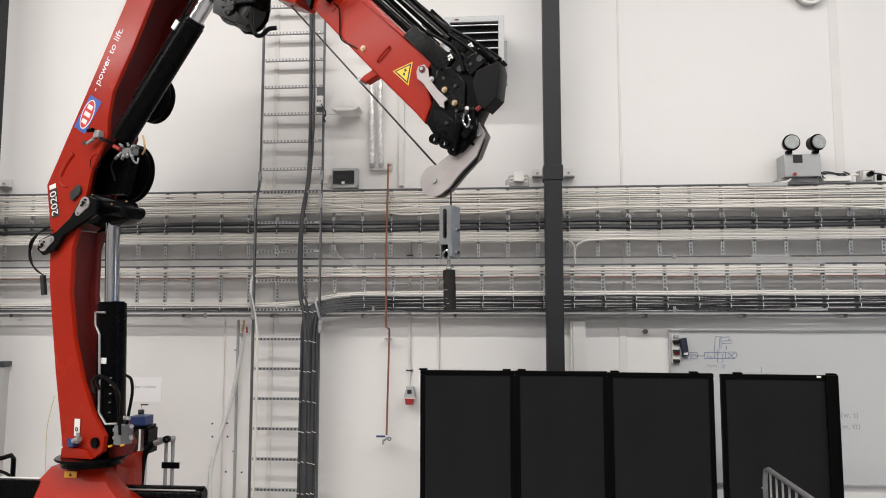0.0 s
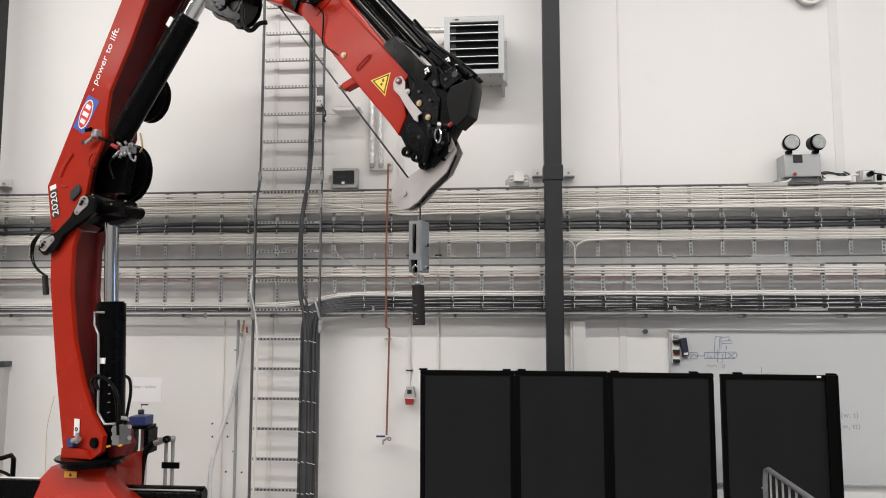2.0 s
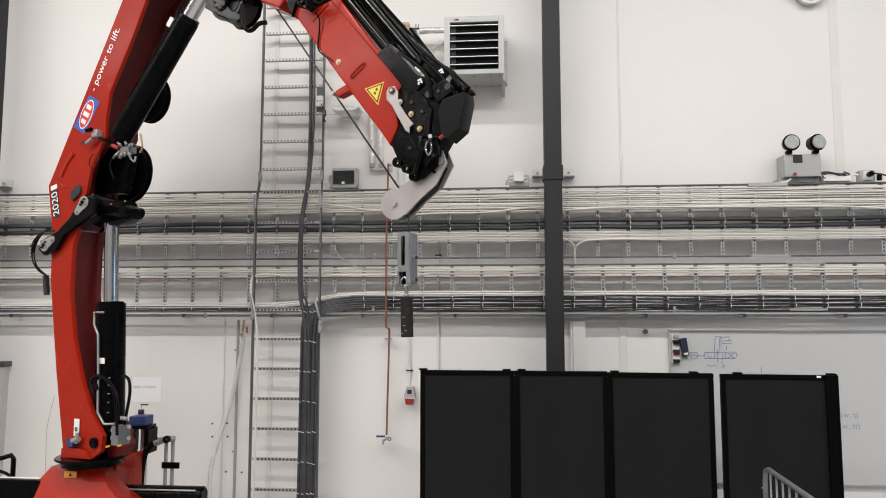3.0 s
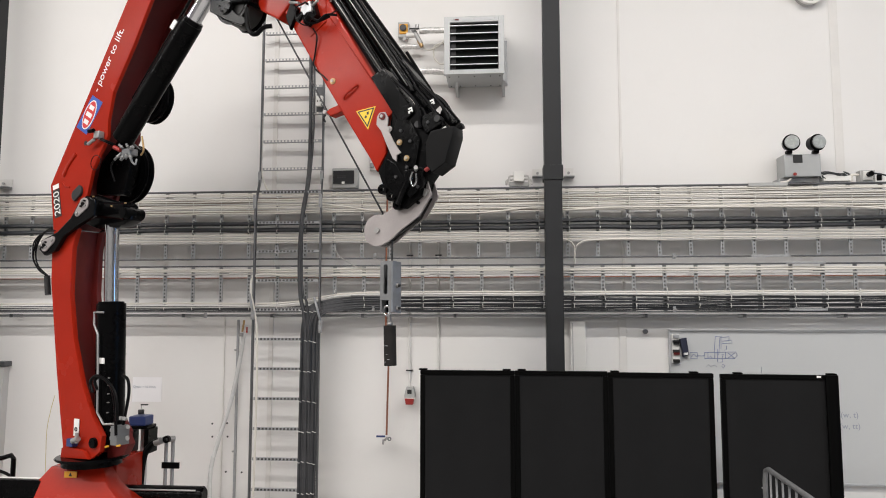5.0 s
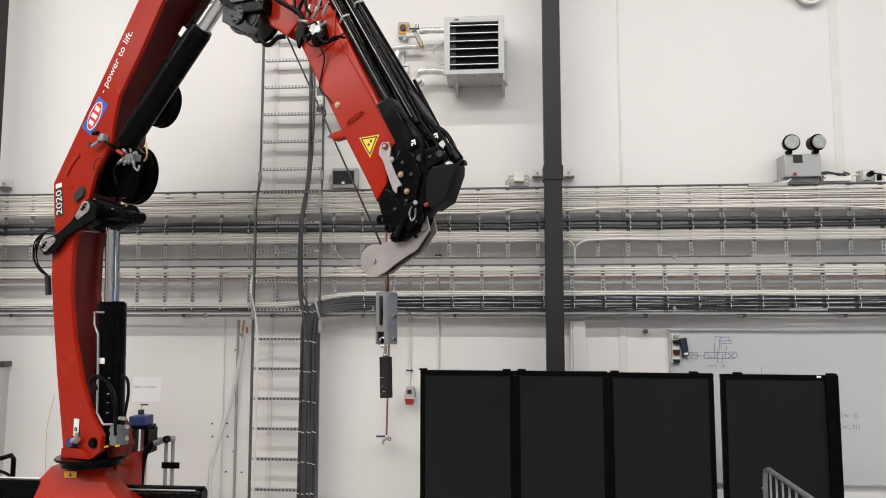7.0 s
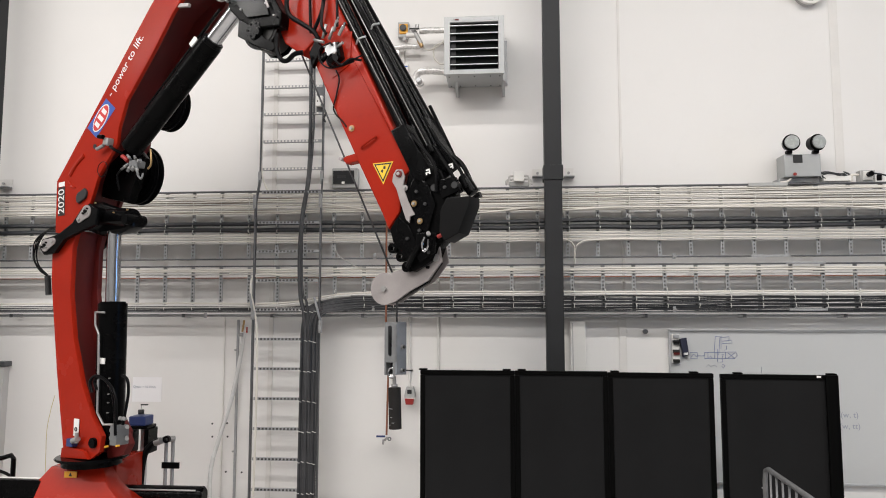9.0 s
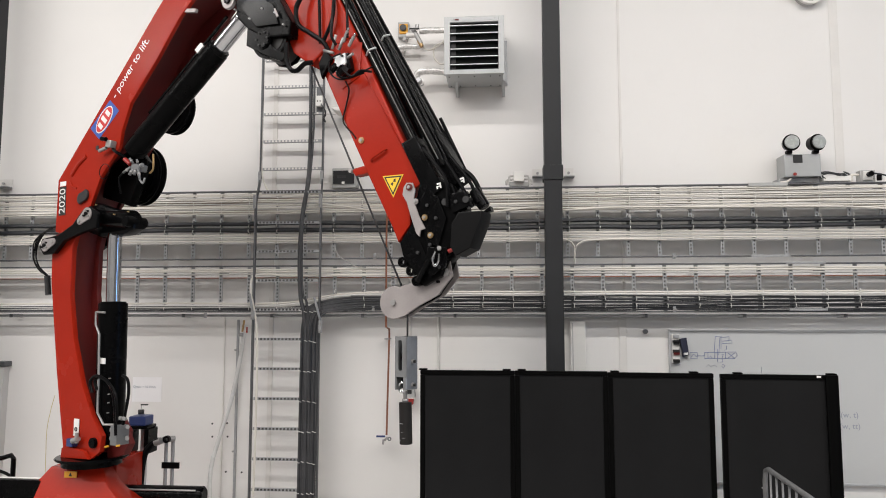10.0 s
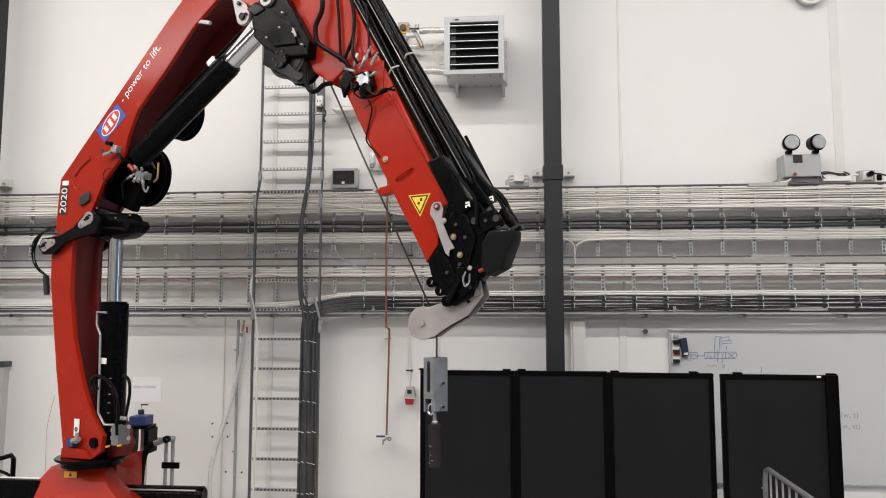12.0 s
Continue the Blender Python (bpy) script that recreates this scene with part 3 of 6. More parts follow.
BACK_HOSES = (
    [at(-0.430, 2.940, 0.06), at(-0.534, 2.918, 0.06), at(-0.623, 2.855, 0.06), at(-0.671, 2.784, 0.06), at(-0.678, 2.699, 0.06), at(-0.632, 2.621, 0.06), at(-0.520, 2.551, 0.06)],
    [at(-0.361, 2.917, 0.11), at(-0.477, 2.901, 0.11), at(-0.572, 2.838, 0.11), at(-0.609, 2.769, 0.11), at(-0.599, 2.684, 0.11), at(-0.554, 2.607, 0.11), at(-0.451, 2.547, 0.11)],
    [at(-0.292, 2.895, 0.16), at(-0.420, 2.884, 0.16), at(-0.520, 2.823, 0.16), at(-0.547, 2.753, 0.16), at(-0.547, 2.670, 0.16), at(-0.476, 2.593, 0.16), at(-0.382, 2.543, 0.16)],
    [at(-0.224, 2.873, 0.21), at(-0.362, 2.867, 0.21), at(-0.468, 2.807, 0.21), at(-0.485, 2.738, 0.21), at(-0.469, 2.655, 0.21), at(-0.398, 2.580, 0.21), at(-0.312, 2.539, 0.21)],
)
for pts in BACK_HOSES:
    part("hose", tube(pts, 0.0048, soft=6), RUBBER, crane)
part("hose_guide", rod(at(-0.464, 2.543, 0.1), at(-0.439, 2.394, 0.1), 0.022, sides=14), GREY_PLATE, crane)

# ---- inner boom ----
inner = part("inner_boom", near([(-0.092, 0.518), (-0.018, 0.128), (0.143, 0.135), (0.336, 0.363), (0.393, 0.601), (0.543, 0.841), (0.536, 0.957), (0.576, 1.165), (0.771, 1.490), (0.934, 1.802), (1.151, 2.075), (1.623, 1.913), (1.715, 2.094), (1.404, 2.332), (1.001, 2.343), (0.682, 1.850)], 0.15, 0.18), RED, crane)
FAR = [(-0.123, 0.525), (-0.037, 0.231), (0.093, 0.181), (0.233, 0.412), (0.311, 0.623), (0.457, 0.890), (0.450, 0.999), (0.522, 1.195), (0.760, 1.520), (0.982, 1.826), (1.150, 2.100), (1.575, 1.959), (1.645, 2.129), (1.327, 2.350), (0.915, 2.383), (0.612, 1.896)]
# Shade inside the boom is put into the darker red here too.
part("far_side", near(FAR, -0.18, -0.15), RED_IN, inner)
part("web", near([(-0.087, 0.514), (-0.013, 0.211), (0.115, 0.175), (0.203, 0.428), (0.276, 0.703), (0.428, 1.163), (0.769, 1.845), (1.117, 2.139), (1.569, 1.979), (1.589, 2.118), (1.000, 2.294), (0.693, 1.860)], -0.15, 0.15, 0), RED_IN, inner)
part("brace", box(-0.10, 0.10, -0.012, 0.012, -0.013, 0.013, 0.003), PLATE, inner, "grey cross bar in the boom").location = at(0.968, 1.848, 0.162)
# badge: blue field, white and red ovals
BX, BZ = 0.326, 1.024
bd = Vector((0.682, 1.850)) - Vector((-0.092, 0.518))
LEAN = math.degrees(math.atan2(bd.x, bd.y))


def on_boom(x, z, v):
    """A flat mark on the boom's side, leaning with it."""
    return Matrix.Translation((x, -v, z)) @ Matrix.Rotation(radians(LEAN), 4, "Y")


def flat(points, m, thick=0.0012):
    bm = prism(points, -thick, 0)
    bm.transform(m)
    return bm


badge = part("badge", flat([(-0.085, -0.14), (0.055, -0.14), (0.085, 0.14), (-0.055, 0.14)], on_boom(BX, BZ, 0.181)), STICK_B, inner, "blue badge with a red and white oval")
oval = [(0.062 * math.cos(k * 0.2618), 0.118 * math.sin(k * 0.2618)) for k in range(24)]
part("oval", flat(oval, on_boom(BX, BZ, 0.1825)), STICK_W, badge)
part("oval", flat([(x * 0.86, z * 0.92) for x, z in oval], on_boom(BX, BZ, 0.184)), STICK_R, badge)
for dz, w in ((-0.058, 0.028), (0.0, 0.034), (0.058, 0.028)):
    part("badge_mark", flat([(-w, dz - 0.017), (w, dz - 0.017), (w, dz + 0.017), (-w, dz + 0.017)], on_boom(BX, BZ, 0.1855)), STICK_W, badge)
TX, TZ = 0.514, 1.419
words("- power to lift.", 0.087, Matrix.Translation((TX, -0.1815, TZ)) @ Matrix.Rotation(radians(-(90 - LEAN)), 4, "Y") @ Matrix.Rotation(radians(90), 4, "X"), STICK_W, inner)
NX, NZ = 0.001, 0.391
ND = Vector((-0.027, 0.508)) - Vector((0.025, 0.273))
NA = math.degrees(math.atan2(ND.y, ND.x))
plate = part("number_plate", flat([(-0.04, -0.13), (0.04, -0.13), (0.04, 0.09), (-0.04, 0.09)], Matrix.Translation((NX, -0.181, NZ)) @ Matrix.Rotation(radians(90 - NA), 4, "Y")), STICK_K, inner, "black model plate with white figures")
part("plate_mark", flat([(-0.036, 0.095), (0.036, 0.095), (0.036, 0.13), (-0.036, 0.13)], Matrix.Translation((NX, -0.181, NZ)) @ Matrix.Rotation(radians(90 - NA), 4, "Y")), STICK_W, inner)
words("2020", 0.098, Matrix.Translation((NX + 0.006, -0.1835, NZ - 0.02)) @ Matrix.Rotation(radians(-NA), 4, "Y") @ Matrix.Rotation(radians(90), 4, "X"), STICK_W, plate)
# pressed rib, cap, hole, valve on the side
part("rib", tube([at(0.195, 0.739, 0.18), at(0.114, 0.659, 0.18), at(0.063, 0.576, 0.18)], 0.016, soft=5), RED, inner)
part("rib", tube([at(0.054, 0.533, 0.18), at(0.094, 0.496, 0.18), at(0.145, 0.488, 0.18)], 0.008, soft=5), RED, inner)
cx, cz = 0.264, 0.449
cap = part("cover_cap", near([(cx + 0.04 * math.cos(a * 0.35) - (0.03 if math.cos(a * 0.35) < 0 else 0), cz + 0.045 * math.sin(a * 0.35) - (0.03 if math.cos(a * 0.35) < 0 else 0)) for a in range(18)], 0.18, 0.2), GREY_PLATE, inner)
hx, hz = 0.301, 0.811
part("hole_rim", rod((hx, -0.17, hz), (hx, -0.183, hz), 0.018, sides=20), STICK_K, inner)
vx, vz = 0.484, 0.847
iv = part("boom_valve", box(vx - 0.035, vx + 0.025, -0.23, -0.18, vz - 0.025, vz + 0.03, 0.008), STEEL, inner, "steel load holding valve")
part("fitting", rod((vx - 0.1, -0.22, vz - 0.06), (vx - 0.03, -0.22, vz - 0.03), 0.013), STEEL, iv)
part("fitting", rod((vx - 0.07, -0.24, vz + 0.03), (vx - 0.02, -0.24, vz + 0.03), 0.016), BLACK, iv)
part("hose", tube([at(vx + 0.02, vz - 0.03, 0.2), at(vx + 0.07, vz - 0.05, 0.2), at(vx + 0.1, vz - 0.07, 0.15)], 0.012, soft=5), RUBBER, iv)
part("wire", tube([(vx - 0.03 + 0.055 * math.cos(k * 0.33), -0.2, vz - 0.2 + 0.055 * math.sin(k * 0.33)) for k in range(20)], 0.003, sides=5), RUBBER, inner)
# foot bracket with its two pins
foot = part("foot_bracket", near([(-0.003, 0.081), (0.179, 0.136), (0.323, 0.233), (0.404, 0.340), (0.489, 0.388), (0.590, 0.353), (0.585, 0.239), (0.416, 0.175), (0.254, 0.100), (0.165, -0.005), (0.043, -0.034), (-0.023, 0.010)], 0.25, 0.285, 0.008), BLACK_SAT, crane, "black steel link at the boom's foot")
part("far_link", near([(-0.003, 0.081), (0.179, 0.136), (0.323, 0.233), (0.489, 0.388), (0.590, 0.353), (0.416, 0.175), (0.165, -0.005), (-0.023, 0.010)], -0.06, -0.03, 0.008), BLACK_SAT, foot)
for px, pz, qx, qz in ((0.477, 0.326, 0.410, 0.264), (0.058, 0.040, 0.141, 0.079)):
    d = Vector((qx - px, qz - pz)).normalized() * 0.05
    n = Vector((-d.y, d.x))
    turn = math.atan2(d.y, d.x)
    out = [(px + 0.047 * math.cos(a), pz + 0.047 * math.sin(a)) for a in [turn + 1.0 + k * 0.357 for k in range(13)]]
    out += [(qx + 0.026 * math.cos(a), qz + 0.026 * math.sin(a)) for a in [turn - 1.4 + k * 0.4 for k in range(8)]]
    part("bolt", rod((qx, -0.296, qz), (qx, -0.306, qz), 0.013, sides=6), STEEL, foot)
    lock = part("pin_lock", near(out, 0.286, 0.296, 0.002), PLATE, foot, "pale steel pin locking plate with bolts")
    for ox, oz, r in ((0, 0, 0.014), (0.018, 0.022, 0.007), (-0.02, -0.016, 0.008), (0.024, -0.012, 0.006), (-0.014, 0.024, 0.006)):
        part("bolt", rod((px + ox, -0.296, pz + oz), (px + ox, -0.308, pz + oz), r, sides=10), BLACK_SAT if r > 0.0065 else STEEL, lock)
    part("pin", rod((px, -0.286, pz), (px, 0.02, pz), 0.04, sides=20), BLACK, foot)
# knuckle cylinder
KA, KB = Vector((0.602, 0.823)), Vector((1.272, 1.605))
kd = (KB - KA).normalized()
knuckle = part("knuckle_cylinder", rod(at(KA.x, KA.y, 0.1), at(KB.x, KB.y, 0.1), 0.08, sides=32, bevel=0.012), BLACK, inner)
part("cylinder_head", rod(at(KB.x - kd.x * 0.02, KB.y - kd.y * 0.02, 0.1), at(KB.x + kd.x * 0.02, KB.y + kd.y * 0.02, 0.1), 0.076, sides=32, bevel=0.006), BLACK_SAT, knuckle)
KC = KB + kd * 0.42
part("knuckle_rod", rod(at(KB.x, KB.y, 0.1), at(KC.x, KC.y, 0.1), 0.056, sides=32), CHROME, inner, "chromed knuckle cylinder rod")
kn = Vector((-kd.y, kd.x))
q0, q1 = KA + kn * 0.1 + kd * 0.3, KB + kn * 0.105 + kd * 0.2
part("pipe", rod(at(q0.x, q0.y, 0.12), at(q1.x, q1.y, 0.12), 0.011), BLACK_SAT, knuckle)
q2 = KB + kn * 0.105 - kd * 0.1
part("clip", box(-0.02, 0.02, -0.02, 0.02, -0.035, 0.035, 0.004), STICK_W, knuckle).matrix_local = Matrix.Translation(at(q2.x, q2.y, 0.12)) @ Matrix.Rotation(math.atan2(kd.x, kd.y), 4, "Y")
# valve cluster behind the cylinder's foot
ox, oz = 0.713, 0.711
cl = part("valve_cluster", box(ox - 0.05, ox + 0.045, -0.15, -0.08, oz - 0.02, oz + 0.03, 0.008), CAST, inner, "grey hydraulic fittings")
for x0, z0, x1, z1, r in ((-0.05, 0.0, -0.1, -0.05, 0.009), (-0.02, -0.01, -0.03, -0.06, 0.011), (0.01, -0.01, 0.02, -0.05, 0.011), (0.03, 0.0, 0.09, -0.08, 0.009), (0.05, 0.02, 0.09, 0.03, 0.012), (-0.03, 0.03, -0.06, 0.06, 0.009), (0.02, 0.03, 0.02, 0.06, 0.008)):
    f = part("fitting", rod((ox + x0, -0.15, oz + z0), (ox + x1, -0.165, oz + z1), r, sides=10), CAST, cl)
    part("nut", rod((ox + x0 * 0.6 + x1 * 0.4, -0.154, oz + z0 * 0.6 + z1 * 0.4), (ox + x0 * 0.4 + x1 * 0.6, -0.159, oz + z0 * 0.4 + z1 * 0.6), r * 1.35, sides=6), STEEL, cl)
part("hose", tube([(ox - 0.1, -0.165, oz - 0.05), (ox - 0.14, -0.16, oz - 0.1), (ox - 0.12, -0.14, oz - 0.2)], 0.007, soft=5), RUBBER, cl)
part("hose", tube([(ox + 0.09, -0.165, oz - 0.08), (ox + 0.12, -0.16, oz - 0.1), (ox + 0.12, -0.15, oz - 0.06)], 0.007, soft=5), CAST, cl)
part("fitting", rod((ox - 0.13, -0.15, oz + 0.05), (ox - 0.06, -0.15, oz + 0.02), 0.016), PLASTIC_R, cl)
part("hose", tube([(ox + 0.1, -0.1, oz + 0.12), (ox + 0.125, -0.1, oz + 0.02), (ox + 0.1, -0.1, oz - 0.02)], 0.007, soft=5), BRASS, cl)
part("filler_block", near([(0.205, 0.650), (0.478, 0.889), (0.632, 0.778), (0.546, 0.427), (0.230, 0.449)], -0.06, 0.02, 0.02), BLACK, inner)
# link plate at the knuckle
for px, pz, qx, qz in ((1.363, 1.914, 1.302, 2.004),):
    d = Vector((qx - px, qz - pz)).normalized()
    n = Vector((-d.y, d.x)) * 0.055
    out = [(px + 0.055 * math.cos(a), pz + 0.055 * math.sin(a)) for a in [math.atan2(d.y, d.x) + 1.57 + k * 0.314 for k in range(11)]]
    out += [(qx - n.x * 0.8 + d.x * 0.2, qz - n.y * 0.8 + d.y * 0.2), (qx + n.x * 0.8 + d.x * 0.2, qz + n.y * 0.8 + d.y * 0.2)]
    lk = part("knuckle_link", near(out, 0.15, 0.175, 0.004), PLATE, inner, "pale steel link plate with bolts")
    for ox, oz, r in ((0, 0, 0.024), (0.03, 0.02, 0.008), (d.x * 0.1, d.y * 0.1, 0.014)):
        part("bolt", rod((px + ox, -0.176, pz + oz), (px + ox, -0.19, pz + oz), r, sides=10), BLACK_SAT, lk)

# ---- outer boom ----
outer = part("outer_boom", near([(-0.031, 0.118), (0.423, 0.266), (0.741, -0.059), (0.936, -0.259), (0.719, -0.388), (0.643, -0.487), (0.481, -0.428), (0.132, -0.030)], -0.11, 0.11, 0.012), RED, crane)
tube_red = part("boom_tube", near([(0.595, -0.350), (0.873, -0.206), (1.433, -0.808), (1.648, -1.030), (1.590, -1.103), (1.636, -1.289), (1.589, -1.402), (1.526, -1.329), (1.273, -1.072), (0.974, -0.758)], -0.1, 0.1, 0.012), RED, outer)
part("weld_seam", tube([at(0.782, -0.211, 0.102), at(1.558, -0.961, 0.102)], 0.0035), RED, outer)
TRI = [(1.375, -1.055), (1.511, -1.016), (1.483, -1.159)]


def inset(points, f):
    cx, cz = sum(p[0] for p in points) / len(points), sum(p[1] for p in points) / len(points)
    return [(cx + (x - cx) * f, cz + (z - cz) * f) for x, z in points]


sign = part("warning_sign", near(TRI, 0.1, 0.1035, 0), STICK_Y, tube_red, "yellow and black triangular crush hazard sticker")
part("border", near(inset(TRI, 0.86), 0.1035, 0.1045, 0), STICK_K, sign)
part("field", near(inset(TRI, 0.66), 0.1045, 0.1055, 0), STICK_Y, sign)
mx, mz = inset(TRI, 0)[0]
part("symbol", near([(mx - 0.012, mz - 0.012), (mx + 0.004, mz - 0.02), (mx + 0.006, mz - 0.004), (mx - 0.004, mz + 0.002)], 0.1055, 0.1062, 0), STICK_K, sign)
part("symbol", near([(mx + 0.002, mz + 0.004), (mx + 0.018, mz + 0.008), (mx + 0.012, mz + 0.026), (mx + 0.0, mz + 0.02)], 0.1055, 0.1062, 0), STICK_K, sign)


def bolt(x, z, v, r, material, parent):
    w = part("washer", ring((x, -v - 0.004, z), (0, 1, 0), r, r * 0.45, 0.008), material, parent)
    part("bolt_head", rod((x, -v, z), (x, -v - 0.016, z), r * 0.5, sides=6), STEEL if material != STEEL else BLACK_SAT, w)


bolt(1.163, -0.877, 0.1, 0.019, BRASS, tube_red)
part("grab_loop", tube([at(1.272, -0.985, 0.1), at(1.281, -0.966, 0.115), at(1.353, -0.900, 0.115), at(1.347, -0.904, 0.1)], 0.006, soft=4), RED, tube_red)
LUG = [(1.243, -1.005), (1.156, -1.045), (1.134, -1.067), (1.170, -1.091), (1.280, -1.047)]
lug = part("rope_lug", near(LUG, 0.02, 0.085, 0.008), RED, tube_red)
lx, lz = 1.133, -1.069
part("lug_pin", rod((lx, -0.1, lz), (lx, -0.01, lz), 0.012), PLATE, lug, "pale pin through the red lug")
# winch and housing, carried level at the elbow
wx, wz = 0.180, -0.425
DRUM = mat("winch_grey", (0.016, 0.015, 0.014), 0.45, vary=0.2, spec=0.3)
winch = part("winch", rod((wx, -0.16, wz), (wx, 0.02, wz), 0.135, sides=40, bevel=0.015), DRUM, crane, "dark grey rope winch drum")
part("elbow_housing", near([(-0.096, -0.154), (-0.070, -0.089), (0.010, 0.081), (0.173, -0.043), (0.279, -0.206), (0.378, -0.372), (0.371, -0.466), (0.160, -0.441), (0.022, -0.359), (-0.074, -0.266)], 0.02, 0.19, 0.012), BLACK, winch)
part("housing_plate", near([(-0.038, -0.195), (0.089, -0.126), (0.244, -0.245), (0.291, -0.380), (0.104, -0.364)], 0.19, 0.205, 0.004), BLACK_SAT, winch)
for x, z in ((-0.080, -0.211), (0.052, -0.299), (0.155, -0.252), (0.175, -0.157), (0.263, -0.301), (0.335, -0.394)):
    part("screw", rod((x, -0.19, z), (x, -0.215, z), 0.006, sides=8), STEEL, winch)
part("bracket_clip", near([(0.257, -0.273), (0.270, -0.276), (0.298, -0.332), (0.280, -0.337)], 0.205, 0.215), PLATE, winch)
px, pz = 0.044, -0.037
part("elbow_pin", ring((px, -0.2, pz), (0, 1, 0), 0.05, 0.028, 0.03), PLATE, winch, "pale ring round the elbow pin")
part("elbow_pin_core", rod((px, -0.2, pz), (px, 0.1, pz), 0.03, sides=20), BLACK_SAT, winch)
part("cover", near([(-0.134, -0.069), (-0.054, -0.037), (0.022, -0.098), (-0.061, -0.130)], 0.19, 0.2), BLACK_SAT, winch)
part("winch_flange", rod((wx, 0.02, wz), (wx, 0.035, wz), 0.15, sides=12, bevel=0.004), BLACK_SAT, winch)
part("winch_rim", ring((wx, -0.15, wz), (0, 1, 0), 0.146, 0.128, 0.02, sides=40), BLACK_SAT, winch)
mx_, mz_ = 0.153, -0.451
hub = part("winch_motor", rod((mx_, -0.2, mz_), (mx_, -0.16, mz_), 0.062, sides=24, bevel=0.006), BLACK_SAT, winch)
for k in range(6):
    a = k * 1.047
    part("bolt", rod((mx_ + 0.045 * math.cos(a), -0.208, mz_ + 0.045 * math.sin(a)), (mx_ + 0.045 * math.cos(a), -0.2, mz_ + 0.045 * math.sin(a)), 0.008, sides=6), GREY_PLATE, hub)
part("winch_arm", near([(0.012, -0.334), (0.067, -0.336), (0.251, -0.529), (0.361, -0.589), (0.297, -0.617), (0.154, -0.552), (0.006, -0.463)], 0.165, 0.185), BLACK_SAT, winch)
part("hose", tube([at(0.355, -0.515, 0.2), at(0.362, -0.619, 0.2), at(0.393, -0.689, 0.2), at(0.444, -0.707, 0.2), at(0.503, -0.675, 0.2), at(0.552, -0.667, 0.18)], 0.015, soft=7), RUBBER, winch)
part("hose", tube([at(0.437, 0.097, 0.16), at(0.481, -0.046, 0.16), at(0.470, -0.161, 0.17), at(0.518, -0.258, 0.17), at(0.621, -0.301, 0.16), at(0.732, -0.342, 0.15), at(0.782, -0.389, 0.14)], 0.015, soft=7), RUBBER, outer, "thick black hydraulic hose")
part("hose", tube([at(0.518, 0.117, 0.13), at(0.593, -0.060, 0.13), at(0.655, -0.235, 0.13), at(0.694, -0.347, 0.13)], 0.009, soft=5), RUBBER, outer)
part("hose", tube([at(0.612, 0.125, 0.13), at(0.708, -0.048, 0.13), at(0.749, -0.192, 0.14), at(0.724, -0.339, 0.14)], 0.011, soft=5), RUBBER, outer)
# valve group on the tube's root
gx, gz = 0.900, -0.463
group = part("valve_block", near([(0.864, -0.420), (0.937, -0.382), (0.989, -0.473), (0.917, -0.541), (0.869, -0.491)], 0.1, 0.15), BLACK_SAT, outer, "grey steel valve block with pipes")
for a0, a1 in (((0.817, -0.377), (0.825, -0.290)), ((0.868, -0.377), (0.888, -0.303)), ((0.754, -0.392), (0.842, -0.402)), ((0.947, -0.416), (0.988, -0.389))):
    part("fitting", rod(at(*a0, 0.15), at(*a1, 0.16), 0.009, sides=10), STEEL, group)
for k in range(5):
    fx, fz = gx + 0.05 * math.cos(k * 1.25), gz + 0.05 * math.sin(k * 1.25)
    part("plug", rod((fx, -0.15, fz), (fx + 0.006, -0.178, fz + 0.004), 0.008, sides=6), (STEEL, BLACK_SAT)[k % 2], group)
part("solenoid", rod(at(0.925, -0.524, 0.16), at(0.990, -0.493, 0.2), 0.02, sides=14), RUBBER, group)
part("wire", tube([at(0.996, -0.512, 0.2), at(1.055, -0.531, 0.2), at(1.073, -0.482, 0.16), at(1.127, -0.469, 0.12)], 0.008, soft=5), RUBBER, group)
part("wire", tube([at(0.954, -0.552, 0.12), at(0.995, -0.603, 0.12), at(0.994, -0.693, 0.11), at(1.003, -0.791, 0.11), at(1.090, -0.852, 0.1), at(1.121, -0.874, 0.1)], 0.005, soft=5), RUBBER, outer)
part("valve_plate", near([(0.800, -0.330), (0.990, -0.300), (1.035, -0.500), (0.930, -0.600), (0.850, -0.520)], 0.1, 0.106, 0.002), RED, group, "red mounting plate")
for a0, a1, v, r in (((0.900, -0.330), (0.918, -0.262), 0.165, 0.010), ((0.948, -0.350), (0.975, -0.290), 0.165, 0.010)):
    f = part("adapter", rod(at(*a0, v), at(*a1, v + 0.01), r, sides=6, bevel=0.002), STEEL, group)
    e0 = Vector(at(*a1, v + 0.01))
    part("cap_nut", rod(e0, e0 + (e0 - Vector(at(*a0, v))).normalized() * 0.02, r * 0.7, sides=12), CHROME, f)
for pts, r in (((0.905, -0.40, 0.17), (0.87, -0.455, 0.21), (0.90, -0.53, 0.22), (0.965, -0.56, 0.2), (1.04, -0.52, 0.17), (1.13, -0.44, 0.13)), 0.005), (((0.845, -0.35, 0.16), (0.80, -0.30, 0.17), (0.76, -0.20, 0.15), (0.72, -0.06, 0.14)), 0.009), (((0.925, -0.30, 0.17), (0.90, -0.22, 0.17), (0.84, -0.10, 0.15), (0.78, 0.02, 0.13)), 0.008), (((0.93, -0.47, 0.17), (0.955, -0.53, 0.22), (1.01, -0.545, 0.19), (1.09, -0.485, 0.14)), 0.006):
    part("hose", tube([at(*p) for p in pts], r, soft=7), RUBBER, group)
part("valve_face", near([(0.868, -0.425), (0.930, -0.392), (0.958, -0.448), (0.905, -0.482), (0.873, -0.470)], 0.15, 0.168, 0.003), ALU, group, "pale machined valve face")
